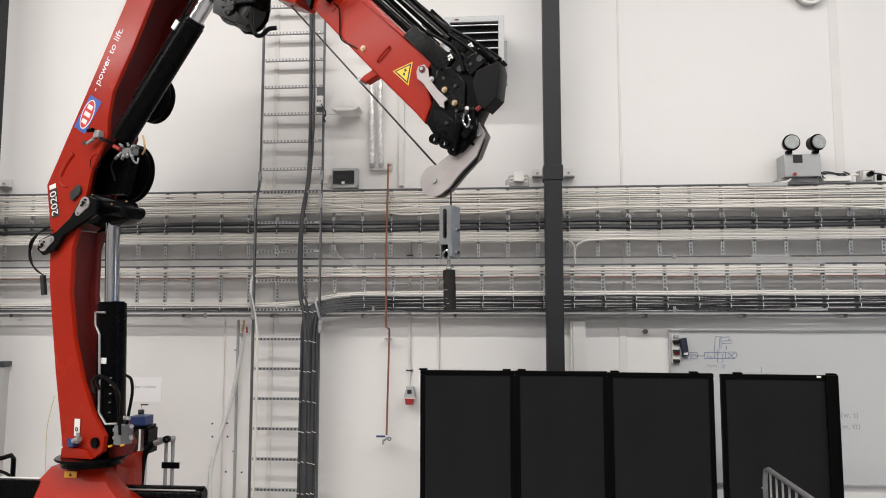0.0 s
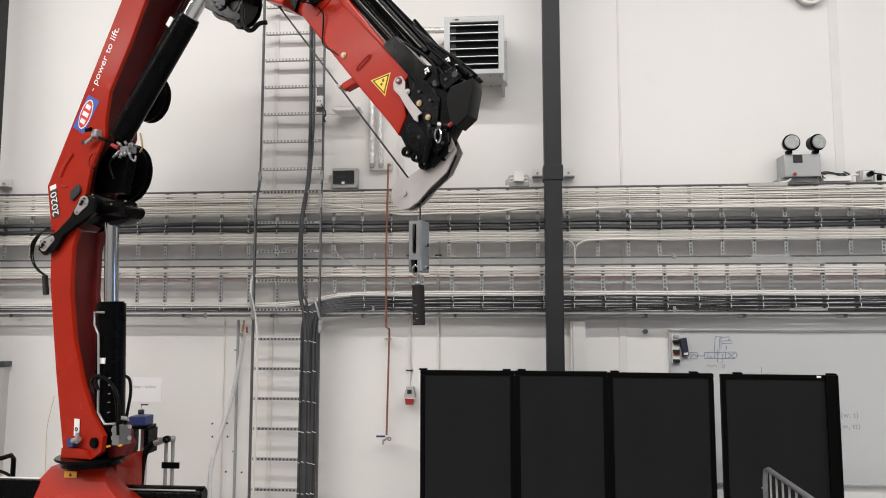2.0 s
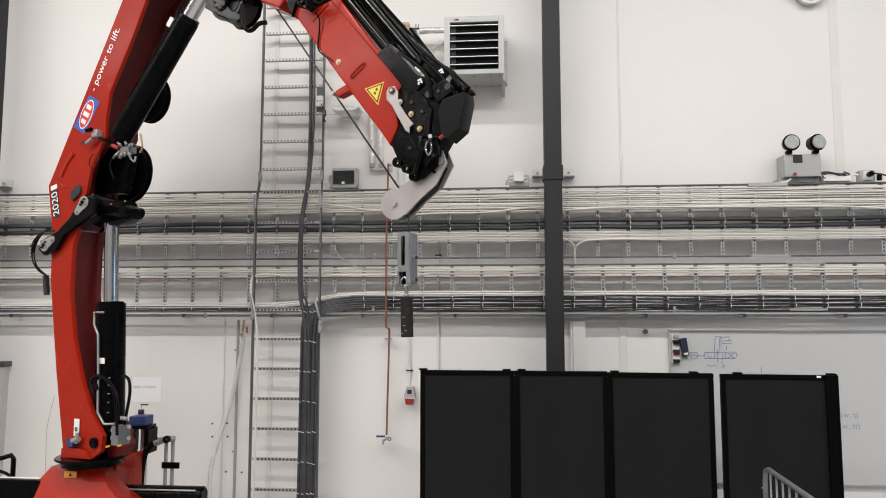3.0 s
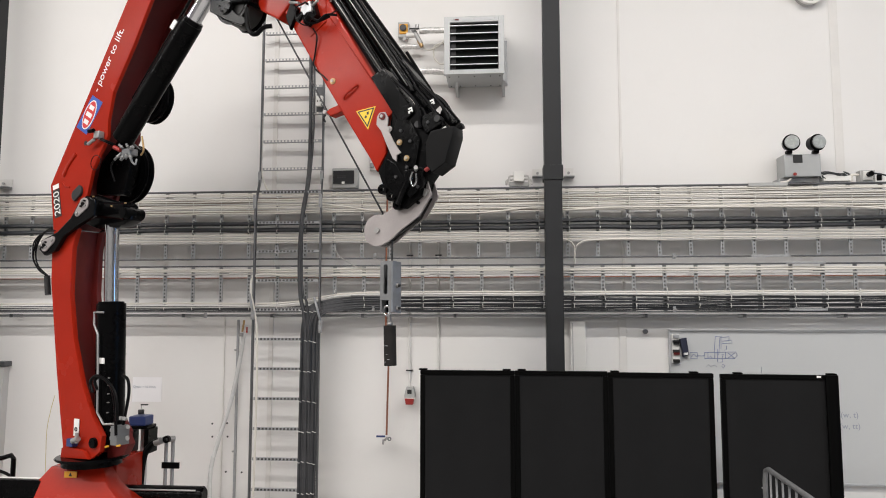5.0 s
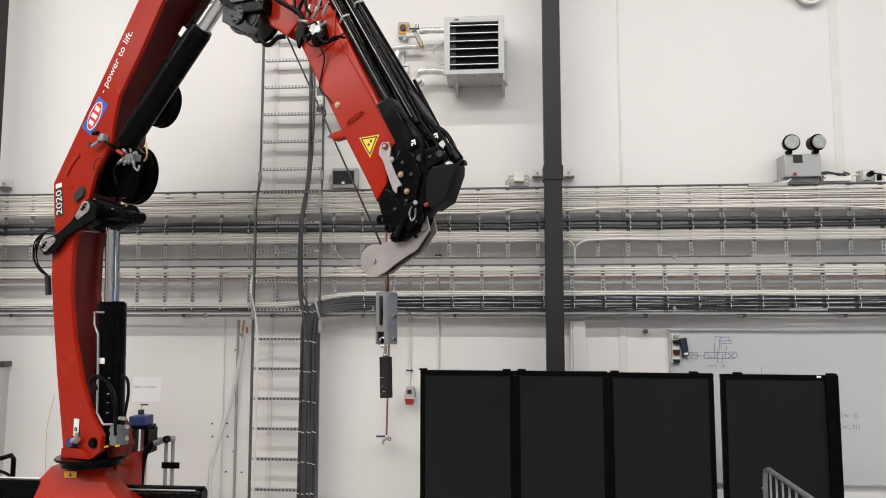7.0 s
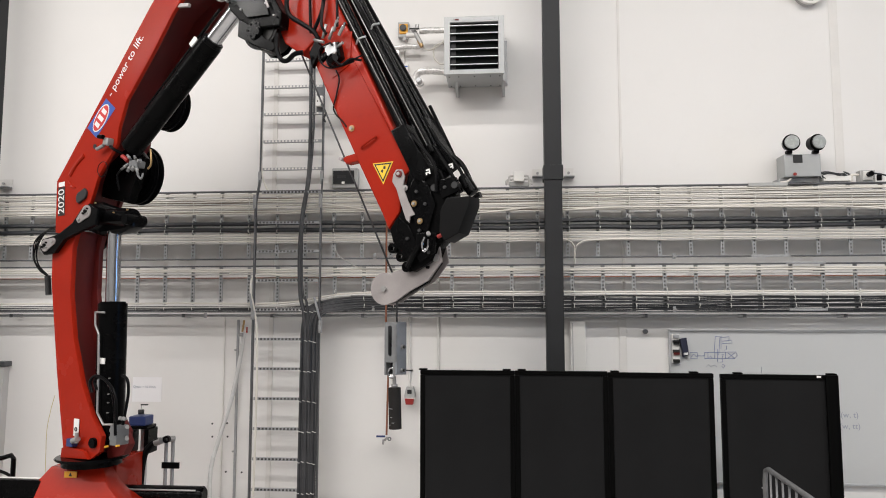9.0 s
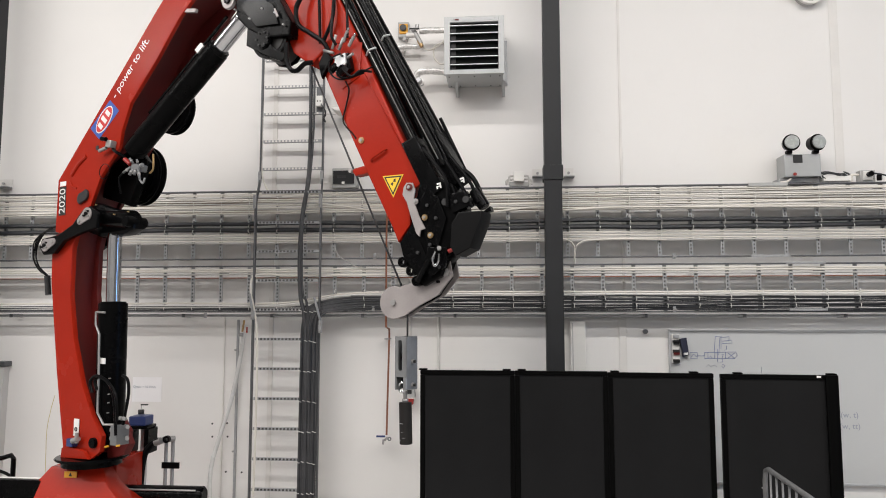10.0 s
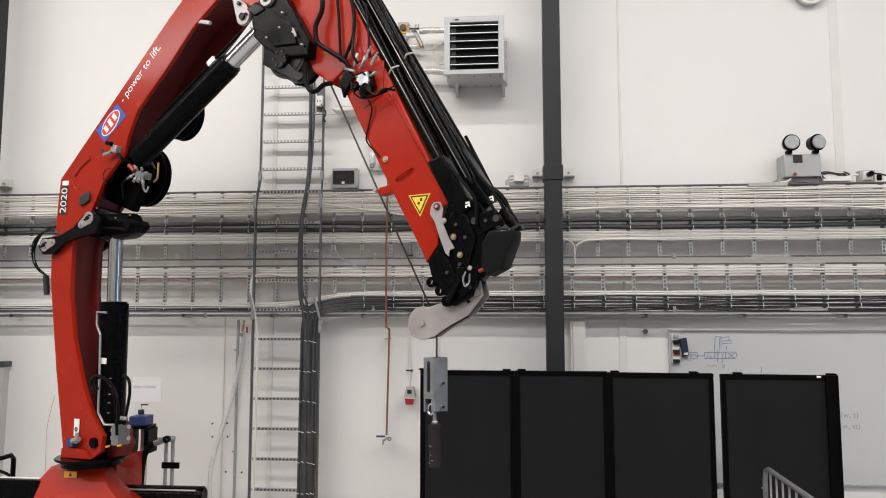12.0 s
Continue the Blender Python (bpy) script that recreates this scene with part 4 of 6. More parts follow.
part("solenoid", rod(at(0.880, -0.470, 0.15), at(0.868, -0.520, 0.18), 0.022, sides=16, bevel=0.003), BLACK_SAT, group)
part("wire_guard", near([(0.719, -0.473), (0.742, -0.376), (0.808, -0.425), (0.772, -0.560)], 0.1, 0.13), BLACK, outer)
# extension cylinders along the boom's back
for a0, a1, v, r in (((0.530, 0.185), (1.614, -0.936), 0.06, 0.034), ((0.533, 0.228), (1.600, -0.887), -0.05, 0.03), ((0.630, 0.225), (1.746, -0.917), 0.07, 0.036), ((0.556, 0.263), (1.726, -0.863), -0.04, 0.034)):
    cyl = part("extension_cylinder", rod(at(*a0, v), at(*a1, v), r, sides=24, bevel=0.004), BLACK_SAT, outer)
for a0, a1, v in (((0.604, 0.173), (1.624, -0.907), 0.1), ((0.714, 0.182), (1.765, -0.885), 0.1)):
    part("pipe", rod(at(*a0, v), at(*a1, v), 0.008), BLACK_SAT, outer)
# Thin bright rods drawn as the highlight lines along the black cylinders.
for a0, a1, v in (((0.539, 0.168), (1.565, -0.858), 0.1), ((0.610, 0.211), (1.715, -0.888), 0.114)):
    part("highlight_rod", rod(at(*a0, v), at(*a1, v), 0.0035, sides=8), STEEL, outer, "thin bright rod standing for a highlight on the cylinders")
for a0, a1, a2, v in (((1.608, -0.849), (1.799, -0.988), (1.855, -1.133), 0.125), ((1.763, -0.852), (1.930, -0.969), (2.014, -1.067), 0.09), ((1.749, -0.881), (1.899, -1.008), (1.989, -1.105), 0.1)):
    part("hose", tube([at(*a0, v), at(*a1, v), at(*a2, v)], 0.010, soft=5), RUBBER, outer)
part("pipe", tube([at(1.283, -0.531, -0.06), at(1.559, -0.640, -0.06), at(1.806, -0.904, -0.06)][1:], 0.011), RUBBER, outer)
for (x, z), (x2, z2) in (((1.042, -0.373), (1.099, -0.319)), ((1.126, -0.274), (1.174, -0.233))):
    part("hose_clip", tube([at(x, z, 0.1), at((x + x2) / 2, (z + z2) / 2, 0.125), at(x2, z2, 0.1)], 0.006, soft=4), ALU, outer, "pale metal clip round the cylinders")
# sleeves where the extensions end
for pts, v0, v1 in (([(1.449, -0.848), (1.528, -0.789), (1.791, -1.040), (1.713, -1.124)], 0.0, 0.115), ([(1.558, -0.787), (1.630, -0.726), (1.891, -0.955), (1.819, -1.030)], -0.02, 0.085)):
    sl = part("end_sleeve", near(pts, v0, v1, 0.008), BLACK_SAT, outer)
for x, z, v in ((1.764, -1.031, 0.116), (1.883, -0.972, 0.09)):
    m = Matrix.Translation((x, -v, z)) @ Matrix.Rotation(radians(-28), 4, "Y")
    bm = prism([(-0.015, -0.018), (-0.007, -0.018), (-0.007, -0.010), (0.007, -0.010), (0.007, -0.018), (0.015, -0.018), (0.015, 0.013), (-0.010, 0.013), (-0.010, 0.004), (0.007, 0.004), (0.007, -0.003), (-0.015, -0.003)], -0.004, 0)
    bm.transform(m)
    part("arrow_mark", bm, STICK_W, outer, "white stop mark sticker")
# black boom head
HEAD = [(1.627, -1.021), (1.688, -0.974), (1.836, -1.009), (1.929, -1.113), (1.969, -1.332), (1.922, -1.417), (1.913, -1.511), (1.821, -1.596), (1.747, -1.543), (1.643, -1.470), (1.600, -1.400), (1.643, -1.287)]
head = part("boom_head", near(HEAD, -0.03, 0.1, 0.01), BLACK, outer)
part("cheek_plate", near([(1.683, -1.079), (1.774, -1.091), (1.861, -1.197), (1.858, -1.362), (1.783, -1.354), (1.659, -1.178)], 0.1, 0.115), BLACK_SAT, head)
part("cheek_plate", near([(1.820, -1.075), (1.926, -1.025), (1.987, -1.095), (1.894, -1.162)], 0.06, 0.118), BLACK_SAT, head)
for x, z in ((1.830, -1.112), (1.953, -1.071)):
    part("pin", rod((x, -0.125, z), (x, 0.1, z), 0.019, sides=20), GREY_PLATE, head)
COVER = [(1.942, -1.149), (2.075, -1.111), (2.085, -1.160), (2.065, -1.318), (1.993, -1.381), (1.947, -1.341), (1.920, -1.219)]
part("end_cover", near(COVER, 0.02, 0.15, 0.006), mat("cover_black", (0.006, 0.006, 0.0063), 0.4, spec=0.1), head, "dark grey sheet cover at the boom's end")
part("nozzle", rod(at(1.951, -1.010, 0.05), at(2.042, -1.087, 0.05), 0.034, sides=20, bevel=0.006), BLACK_SAT, head)
part("claw", near([(2.031, -1.123), (2.073, -1.074), (2.089, -1.096), (2.068, -1.107), (2.051, -1.144)], 0.02, 0.06, 0.003), BLACK, head)
part("hose_loop", tube([at(1.791, -0.896, 0.0), at(1.898, -0.941, 0.0), at(1.988, -1.034, 0.0), at(2.012, -1.069, 0.0)], 0.014, soft=5), RUBBER, head)
part("red_stop", rod(at(1.931, -1.369, 0.12), at(1.966, -1.344, 0.12), 0.012), PLASTIC_R, head, "red plastic plug")
for pts, v0, v1 in (([(1.639, -1.317), (1.722, -1.347), (1.808, -1.441), (1.814, -1.539), (1.745, -1.531), (1.661, -1.446)], 0.1, 0.112), ([(1.795, -1.379), (1.915, -1.348), (1.932, -1.458), (1.860, -1.533), (1.805, -1.492)], 0.1, 0.12)):
    part("head_plate", near(pts, v0, v1, 0.004), BLACK_SAT, head)
for x, z in ((1.807, -1.362), (1.744, -1.424), (1.801, -1.211), (1.897, -1.096), (1.726, -1.155), (1.901, -1.466)):
    part("screw", rod((x, -0.112, z), (x, -0.128, z), 0.010, sides=6), GREY_PLATE, head)
part("link_arm", tube([at(1.834, -1.441, 0.13), at(1.811, -1.513, 0.13), at(1.789, -1.579, 0.12)], 0.016, soft=4), BLACK_SAT, head)
# silver locking lever
LEV = [(1.559, -1.060), (1.598, -1.052), (1.626, -1.086), (1.632, -1.145), (1.691, -1.221), (1.753, -1.283), (1.728, -1.299), (1.731, -1.335), (1.705, -1.322), (1.645, -1.242), (1.593, -1.167), (1.553, -1.132), (1.548, -1.089)]
lever = part("locking_lever", near(LEV, 0.115, 0.125, 0.002), PLATE, outer, "bare steel locking lever")
bolt(1.587, -1.081, 0.125, 0.02, RED_IN, lever)
for x, z, mtl in ((1.647, -1.150, PLATE), (1.731, -1.224, BRASS), (1.796, -1.311, BRASS)):
    part("spacer", rod((x, -0.09, z), (x, -0.118, z), 0.022, sides=18), BLACK, head)
    bolt(x, z, 0.118, 0.017, mtl, head)
# lugs, shackle, hook plates with the rope sheave
for x, z in ((1.649, -1.502), (1.715, -1.535), (1.769, -1.581)):
    lugp = part("lug", ring((x, -0.085, z), (0, 1, 0), 0.03, 0.014, 0.03), BLACK, head)
    part("lug_arm", near([(x, z + 0.03), (x, z - 0.03), (x + 0.07, z + 0.0), (x + 0.06, z + 0.06)], 0.05, 0.085, 0.004), BLACK, lugp)
part("shackle", tube([at(1.864, -1.388, 0.14), at(1.858, -1.429, 0.14), at(1.879, -1.466, 0.14), at(1.896, -1.439, 0.14), at(1.888, -1.395, 0.14)], 0.007, soft=5), CHROME, head, "shiny steel shackle")
part("shackle_pin", rod(at(1.861, -1.374, 0.1), at(1.890, -1.363, 0.16), 0.012), STEEL, head)
AX, AZ = 1.637, -1.744
NOSE = [(1.661, -1.641), (1.760, -1.579), (1.844, -1.509), (1.870, -1.422), (1.921, -1.422), (1.960, -1.497), (1.905, -1.622), (1.800, -1.717), (1.726, -1.799)]
a_up = math.degrees(math.atan2(NOSE[0][1] - AZ, NOSE[0][0] - AX))
a_dn = math.degrees(math.atan2(NOSE[-1][1] - AZ, NOSE[-1][0] - AX)) + 360
RIM = circle(AX, AZ, 0.094, 22, a_up, a_dn)[:-1]
hookp = part("sheave_plate", near(NOSE + RIM[::-1], 0.045, 0.06, 0.002), PLATE, outer, "bare steel plate round the rope sheave")
part("sheave_plate", near(NOSE + RIM[::-1], -0.035, -0.025, 0.002), PLATE, outer)
part("sheave", ring((AX, 0, AZ), (0, 1, 0), 0.085, 0.03, 0.05, sides=36), BLACK_SAT, outer)
part("axle", rod((AX, -0.072, AZ), (AX, 0.072, AZ), 0.017, sides=16), STEEL, hookp)
part("filler", near([(1.766, -1.634), (1.891, -1.508), (1.928, -1.511), (1.877, -1.640), (1.763, -1.742), (1.716, -1.790)], -0.024, 0.044, 0.004), BLACK_SAT, outer)
for x, z, r in ((1.920, -1.488, 0.022), (1.887, -1.551, 0.009), (1.750, -1.586, 0.014)):
    part("bolt", rod((x, -0.06, z), (x, -0.075, z), r, sides=14), BLACK_SAT if r < 0.02 else STEEL, hookp)
part("winch_rope", rod(at(0.370, -0.270, 0.0), at(1.623, -1.644, 0.0), 0.006, sides=8), CABLE_D, outer, "taut steel winch rope")

# hose reels hang behind the boom and keep level
reels = []
for r in (0.19, 0.235):
    reel = part("hose_reel", rod((0, -0.03, 0), (0, 0.0, 0), r, sides=48, bevel=0.02), RUBBER, crane, "black rubber hose reel")
    part("reel_groove", rod((0, 0.0, 0), (0, 0.02, 0), r * 0.9, sides=40), BLACK, reel)
    part("reel_side", rod((0, 0.02, 0), (0, 0.05, 0), r, sides=48, bevel=0.02), RUBBER, reel)
    part("reel_hub", ring((0, -0.032, 0), (0, 1, 0), r * 0.72, r * 0.66, 0.014), BLACK_SAT, reel)
    reels.append(reel)

# link between boom foot and lift rod
lift_link = part("lift_link", near([(-0.037, 3.148), (0.097, 3.147), (0.266, 3.097), (0.454, 3.051), (0.518, 3.005), (0.517, 2.931), (0.440, 2.894), (0.161, 2.883), (-0.036, 2.944)], 0.04, 0.15, 0.03), BLACK_SAT, crane)
lx, lz = 0.480, 2.982
part("link_tube", rod(at(0.043, 3.039, 0.1), at(0.462, 2.992, 0.1), 0.078, sides=36, bevel=0.012), BLACK_SAT, lift_link)
part("link_pin", rod((lx, -0.19, lz), (lx, -0.02, lz), 0.04, sides=24, bevel=0.006), BLACK, lift_link)
for x, z in ((0.352, 3.038), (0.499, 3.049), (0.147, 3.123)):
    part("grease_nipple", rod((x, -0.175, z), (x, -0.187, z), 0.006, sides=8), BRASS, lift_link)

# ---- hook block and weight on the rope ----
hook_block = thing("hook_block", 0, 0, 0, "grey steel rope block with a hanging black weight", "hook block")
part("rope", rod((0, 0, -0.02), (0, 0, 0.24), 0.0055, sides=8), CABLE_D, hook_block, "steel rope")


def slotted_plate(x0, x1, z0, z1, cx, s0, s1, r, y0, y1):
    """An upright plate with a long round-ended slot through it."""
    hole = circle(cx, s1, r, 8, 0, 180) + circle(cx, s0, r, 8, 180, 360)
    rim = []
    for x, z in hole:
        top = z > (s0 + s1) / 2
        f = (x - cx) / r
        rim.append((x0 + (x1 - x0) * (0.5 + 0.5 * max(-1, min(1, 1.4 * f))), (z1 if top else z0) if abs(f) < 0.95 else (s1 if top else s0)))
    bm = bmesh.new()
    n = len(hole)
    loops = [[bm.verts.new((x, y, z)) for x, z in ring_] for ring_, y in ((rim, y0), (hole, y0), (hole, y1), (rim, y1))]
    for a, b in zip(loops, loops[1:] + loops[:1]):
        for k in range(n):
            bm.faces.new((a[k], a[(k + 1) % n], b[(k + 1) % n], b[k]))
    bmesh.ops.recalc_face_normals(bm, faces=bm.faces)
    return bm


PALE_CAST = mat("pale_cast_grey", (0.21, 0.225, 0.25), 0.45, 0.25, vary=0.25, scale=14, dirt=(0.12, 0.125, 0.14), dirt_amount=0.5)
part("block_face", slotted_plate(-0.047, 0.032, -0.232, -0.003, -0.013, -0.185, -0.035, 0.0125, -0.060, -0.046), CAST, hook_block, "grey cast front plate with a long slot", smooth=False)
part("block_face", slotted_plate(-0.047, 0.032, -0.232, -0.003, -0.013, -0.185, -0.035, 0.0125, 0.046, 0.060), CAST, hook_block, smooth=False)
part("block_cheek", prism([(-0.060, -0.300), (0.060, -0.308), (0.060, -0.014), (0.050, -0.003), (-0.050, -0.003), (-0.060, -0.014)], 0.022, 0.034, 0.003), PALE_CAST, hook_block, "pale grey steel side cheek").matrix_local = Matrix(((0, 1, 0, 0), (1, 0, 0, 0), (0, 0, 1, 0), (0, 0, 0, 1)))
part("block_cheek", box(-0.049, -0.037, -0.058, 0.058, -0.305, -0.004, 0.003), CAST, hook_block)
part("block_foot", box(0.006, 0.024, -0.060, 0.056, -0.304, -0.233, 0.003), CAST, hook_block)
part("block_core", box(-0.036, 0.02, 0.004, 0.044, -0.300, -0.006), BLACK, hook_block)
part("sheave", ring((-0.008, 0, -0.12), (1, 0, 0), 0.04, 0.012, 0.02), BLACK_SAT, hook_block)
for z in (-0.145, -0.278):
    b = part("cross_bolt", rod((0.034, -0.006, z), (0.046, -0.006, z), 0.014, sides=12, bevel=0.002), STEEL, hook_block, "steel bolt head")
    part("nut", rod((0.046, -0.006, z), (0.058, -0.006, z), 0.009, sides=6), STICK_K, b)
eye = part("eye", tube([(-0.015 + 0.02 * math.cos(k * 0.45), -0.035, -0.292 + 0.028 * math.sin(k * 0.45)) for k in range(15)], 0.007), CHROME, hook_block, "shiny lifting eye")
part("swivel", rod((-0.014, 0, -0.315), (-0.012, 0, -0.378), 0.011, sides=12), STEEL, hook_block)
part("swivel_nut", rod((-0.012, 0, -0.36), (-0.012, 0, -0.379), 0.018, sides=6), STEEL, hook_block)
weight = part("weight", rod((-0.012, 0, -0.379), (-0.006, 0, -0.613), 0.0365, sides=32, bevel=0.0015), mat("dull_black_steel", (0.016, 0.0145, 0.014), 0.6, vary=0.3, scale=12, spec=0.2), hook_block, "black cylindrical weight")
for x0, x1, z in ((-0.03, -0.006, -0.496), (-0.018, -0.008, -0.545), (-0.028, -0.020, -0.590), (-0.010, 0.004, -0.575)):
    part("scuff", box(x0, x1, -0.0375, -0.034, z - 0.0012, z + 0.0012), ZINC, weight)

# ---- fan heater with its pipes ----
HF, HB = 5.84, 6.2
HX0, HX1, HZ0, HZ1 = -0.471, 0.037, 4.254, 4.755
heater = thing("fan_heater", (HX0 + HX1) / 2, 6.25, HZ0, "grey sheet metal fan heater with open louvres on the wall", "heater")
part("casing", box(HX0 + 0.012, HX1 - 0.012, HF + 0.03, HB, HZ0, HZ1, 0.006), HEATER, heater)
for a, b, c, d in ((HX0, HX0 + 0.05, HZ0, HZ1), (HX1 - 0.05, HX1, HZ0, HZ1), (HX0 + 0.05, HX1 - 0.05, HZ1 - 0.05, HZ1), (HX0 + 0.05, HX1 - 0.05, HZ0, HZ0 + 0.04)):
    part("front_frame", box(a, b, HF - 0.004, HF + 0.035, c, d, 0.003), HEATER, heater)
part("core", box(HX0 + 0.046, HX1 - 0.046, HF + 0.022, HF + 0.032, HZ0 + 0.04, HZ1 - 0.045), HEATER_IN, heater)
part("side_strip", box(HX0 + 0.056, HX0 + 0.098, HF + 0.012, HF + 0.021, HZ0 + 0.045, HZ1 - 0.07), GREY_PLATE, heater)
for x in (HX0 + 0.04, HX0 + 0.12, (HX0 + HX1) / 2, HX1 - 0.12, HX1 - 0.04):
    for y in (HF + 0.06, HB - 0.05):
        part("screw", rod((x, y, HZ0 - 0.004), (x, y, HZ0 + 0.004), 0.006, sides=8), GREY_PLATE, heater)
for k in range(6):
    z = HZ1 - 0.084 - k * 0.0676
    bm = prism([(0, -0.003), (0.034, 0.006), (0.034, 0.009), (0, 0.004)], HX0 + 0.052, HX1 - 0.052)
    bm.transform(Matrix.Translation((0, HF - 0.018, z)) @ Matrix(((0, 1, 0, 0), (1, 0, 0, 0), (0, 0, 1, 0), (0, 0, 0, 1))))
    bmesh.ops.recalc_face_normals(bm, faces=bm.faces)
    part("louvre", bm, ALU, heater)
part("rating_mark", box(HX0 + 0.09, HX0 + 0.125, HF - 0.006, HF - 0.004, HZ1 - 0.033, HZ1 - 0.02), RED_IN, heater, "small red and grey maker's mark")
for x in (HX0 + 0.08, (HX0 + HX1) / 2, HX1 - 0.08):
    for z in (HZ0 + 0.018, HZ1 - 0.022):
        part("screw", rod((x, HF - 0.008, z), (x, HF, z), 0.005, sides=8), STEEL, heater)
for x in (HX0 + 0.09, HX1 - 0.01):
    bm = prism([(6.249, HZ0 + 0.1), (6.249, HZ0 - 0.075), (6.215, HZ0 - 0.075), (6.02, HZ0), (6.02, HZ0 + 0.1)], x - 0.013, x + 0.013)
    bm.transform(Matrix(((0, 1, 0, 0), (1, 0, 0, 0), (0, 0, 1, 0), (0, 0, 0, 1))))
    bmesh.ops.recalc_face_normals(bm, faces=bm.faces)
    part("mounting_leg", bm, HEATER, heater)
part("side_rail", box(HX1 + 0.0, HX1 + 0.025, 6.02, 6.1, HZ0 - 0.03, HZ1 - 0.15, 0.004), ZINC, heater)


def foil_pipe(points, r, label):
    pts = smooth_path(points, 6)
    bm = tube(pts, r, sides=14)
    for v in bm.verts:
        v.co += Vector((noise.noise(v.co * 38), noise.noise(v.co * 38 + Vector((9, 1, 4))), noise.noise(v.co * 38 + Vector((3, 7, 2))))) * 0.006
    return tagged(part("insulated_pipe", bm, FOIL), label, "pipe", "heater pipes")


foil_pipe([w3(-0.471, 4.746, 6.1), w3(-0.597, 4.750, 6.1), w3(-0.713, 4.749, 6.1)], 0.028, "foil wrapped heating pipe into the fan heater")
foil_pipe([w3(-0.678, 4.622, 6.15), w3(-0.830, 4.627, 6.15), w3(-0.983, 4.616, 6.15), w3(-1.240, 4.603, 6.15)], 0.024, "foil wrapped heating pipe along the wall")
foil_pipe([w3(-0.472, 4.371, 6.1), w3(-0.622, 4.381, 6.1), w3(-0.712, 4.373, 6.1), w3(-0.749, 4.319, 6.12)], 0.030, "foil wrapped return pipe of the heater")
foil_pipe([w3(-0.913, 4.618, 6.16), w3(-0.918, 4.519, 6.16), w3(-0.922, 4.363, 6.16)], 0.022, "foil wrapped heating pipe down the wall")
foil_pipe([w3(-1.156, 4.350, 6.18), w3(-1.148, 4.039, 6.18), w3(-1.138, 3.576, 6.18)], 0.026, "foil wrapped heating pipe down the wall")
foil_pipe([w3(-1.073, 4.348, 6.18), w3(-1.071, 4.037, 6.18), w3(-1.062, 3.575, 6.18)], 0.024, "foil wrapped heating pipe down the wall")


def valve(x, y, z, r, label):
    t = thing("pipe_valve", x, y, z, label, "valve")
    part("body", rod((x, y - 0.05, z), (x, y + 0.03, z), r, sides=20, bevel=0.004), STEEL, t)
    part("cap", rod((x, y - 0.062, z), (x, y - 0.05, z), r * 0.75, sides=16), ALU, t)
    part("socket", ring((x, y + 0.01, z), (0, 1, 0), r * 1.5, r * 0.9, 0.05), FOIL, t)


valve(-0.714, 6.12, 4.292, 0.026, "bare steel valve end on the heater return")
pv = thing("pipe_valve", -0.731, 6.08, 4.716, "steel shut-off valve with lever on the heater pipe", "valve")
vx, vz = -0.736, 4.706
part("body", rod((vx - 0.03, 6.08, vz + 0.05), (vx + 0.04, 6.08, vz - 0.08), 0.02, sides=14), STEEL, pv)
part("lever", box(vx - 0.06, vx + 0.03, 6.03, 6.045, vz + 0.035, vz + 0.045, 0.003), GREY_PLATE, pv)
part("neck", rod((vx - 0.09, 6.09, vz), (vx, 6.09, vz + 0.005), 0.025, sides=16), PLASTIC_W, pv)
part("fitting", rod((vx + 0.02, 6.08, vz - 0.05), (vx + 0.05, 6.08, vz - 0.11), 0.018, sides=14), BRASS, pv)
part("spindle", rod((vx + 0.01, 6.05, vz + 0.08), (vx + 0.01, 6.05, vz + 0.04), 0.016), STEEL, pv)
drop_cable([w3(-0.733, 4.646, 6.1), w3(-0.647, 4.576, 6.1), w3(-0.562, 4.594, 6.1), w3(-0.491, 4.654, 6.1)], 0.006, CABLE_W, "white lead to the heater")
drop_cable([w3(-0.494, 4.645, 6.13), w3(-0.575, 4.617, 6.13), w3(-0.585, 4.524, 6.13), w3(-0.534, 4.455, 6.13), w3(-0.474, 4.459, 6.13)], 0.007, CABLE_W, "white lead looping to the heater")
sw = thing("rotary_switch", -0.874, 6.25, 4.727, "grey isolator box with a yellow plate and black knob", "switch")
sx, sz = -0.869, 4.805
part("box", box(sx - 0.05, sx + 0.05, 6.19, 6.249, sz - 0.07, sz + 0.07, 0.006), PLASTIC_G, sw)
part("face", box(sx - 0.035, sx + 0.042, 6.18, 6.19, sz - 0.042, sz + 0.048, 0.008), PLASTIC_Y, sw, "yellow face plate")
part("knob", rod((sx, 6.16, sz + 0.008), (sx, 6.18, sz + 0.008), 0.03, sides=20, bevel=0.005), STICK_K, sw, "black turning knob")
part("gland", rod((sx + 0.01, 6.21, sz - 0.1), (sx + 0.01, 6.21, sz - 0.07), 0.02), PLASTIC_G, sw)
bt = thing("junction_box", -0.869, 6.25, 4.429, "white plastic box with a blue label", "box")
bx, bz = -0.872, 4.448
part("body", box(bx - 0.05, bx + 0.05, 6.19, 6.249, bz - 0.04, bz + 0.04, 0.006), PLASTIC_W, bt)
part("label_strip", box(bx - 0.035, bx + 0.045, 6.187, 6.19, bz + 0.006, bz + 0.018), STICK_B, bt, "blue label strip")
tr = thing("cable_trunking", -0.868, 6.25, 3.382, "white cable trunking on the wall", "trunking")
part("duct", box(-0.908, -0.862, 6.215, 6.249, 3.382, 4.683, 0.003), PLASTIC_W, tr)

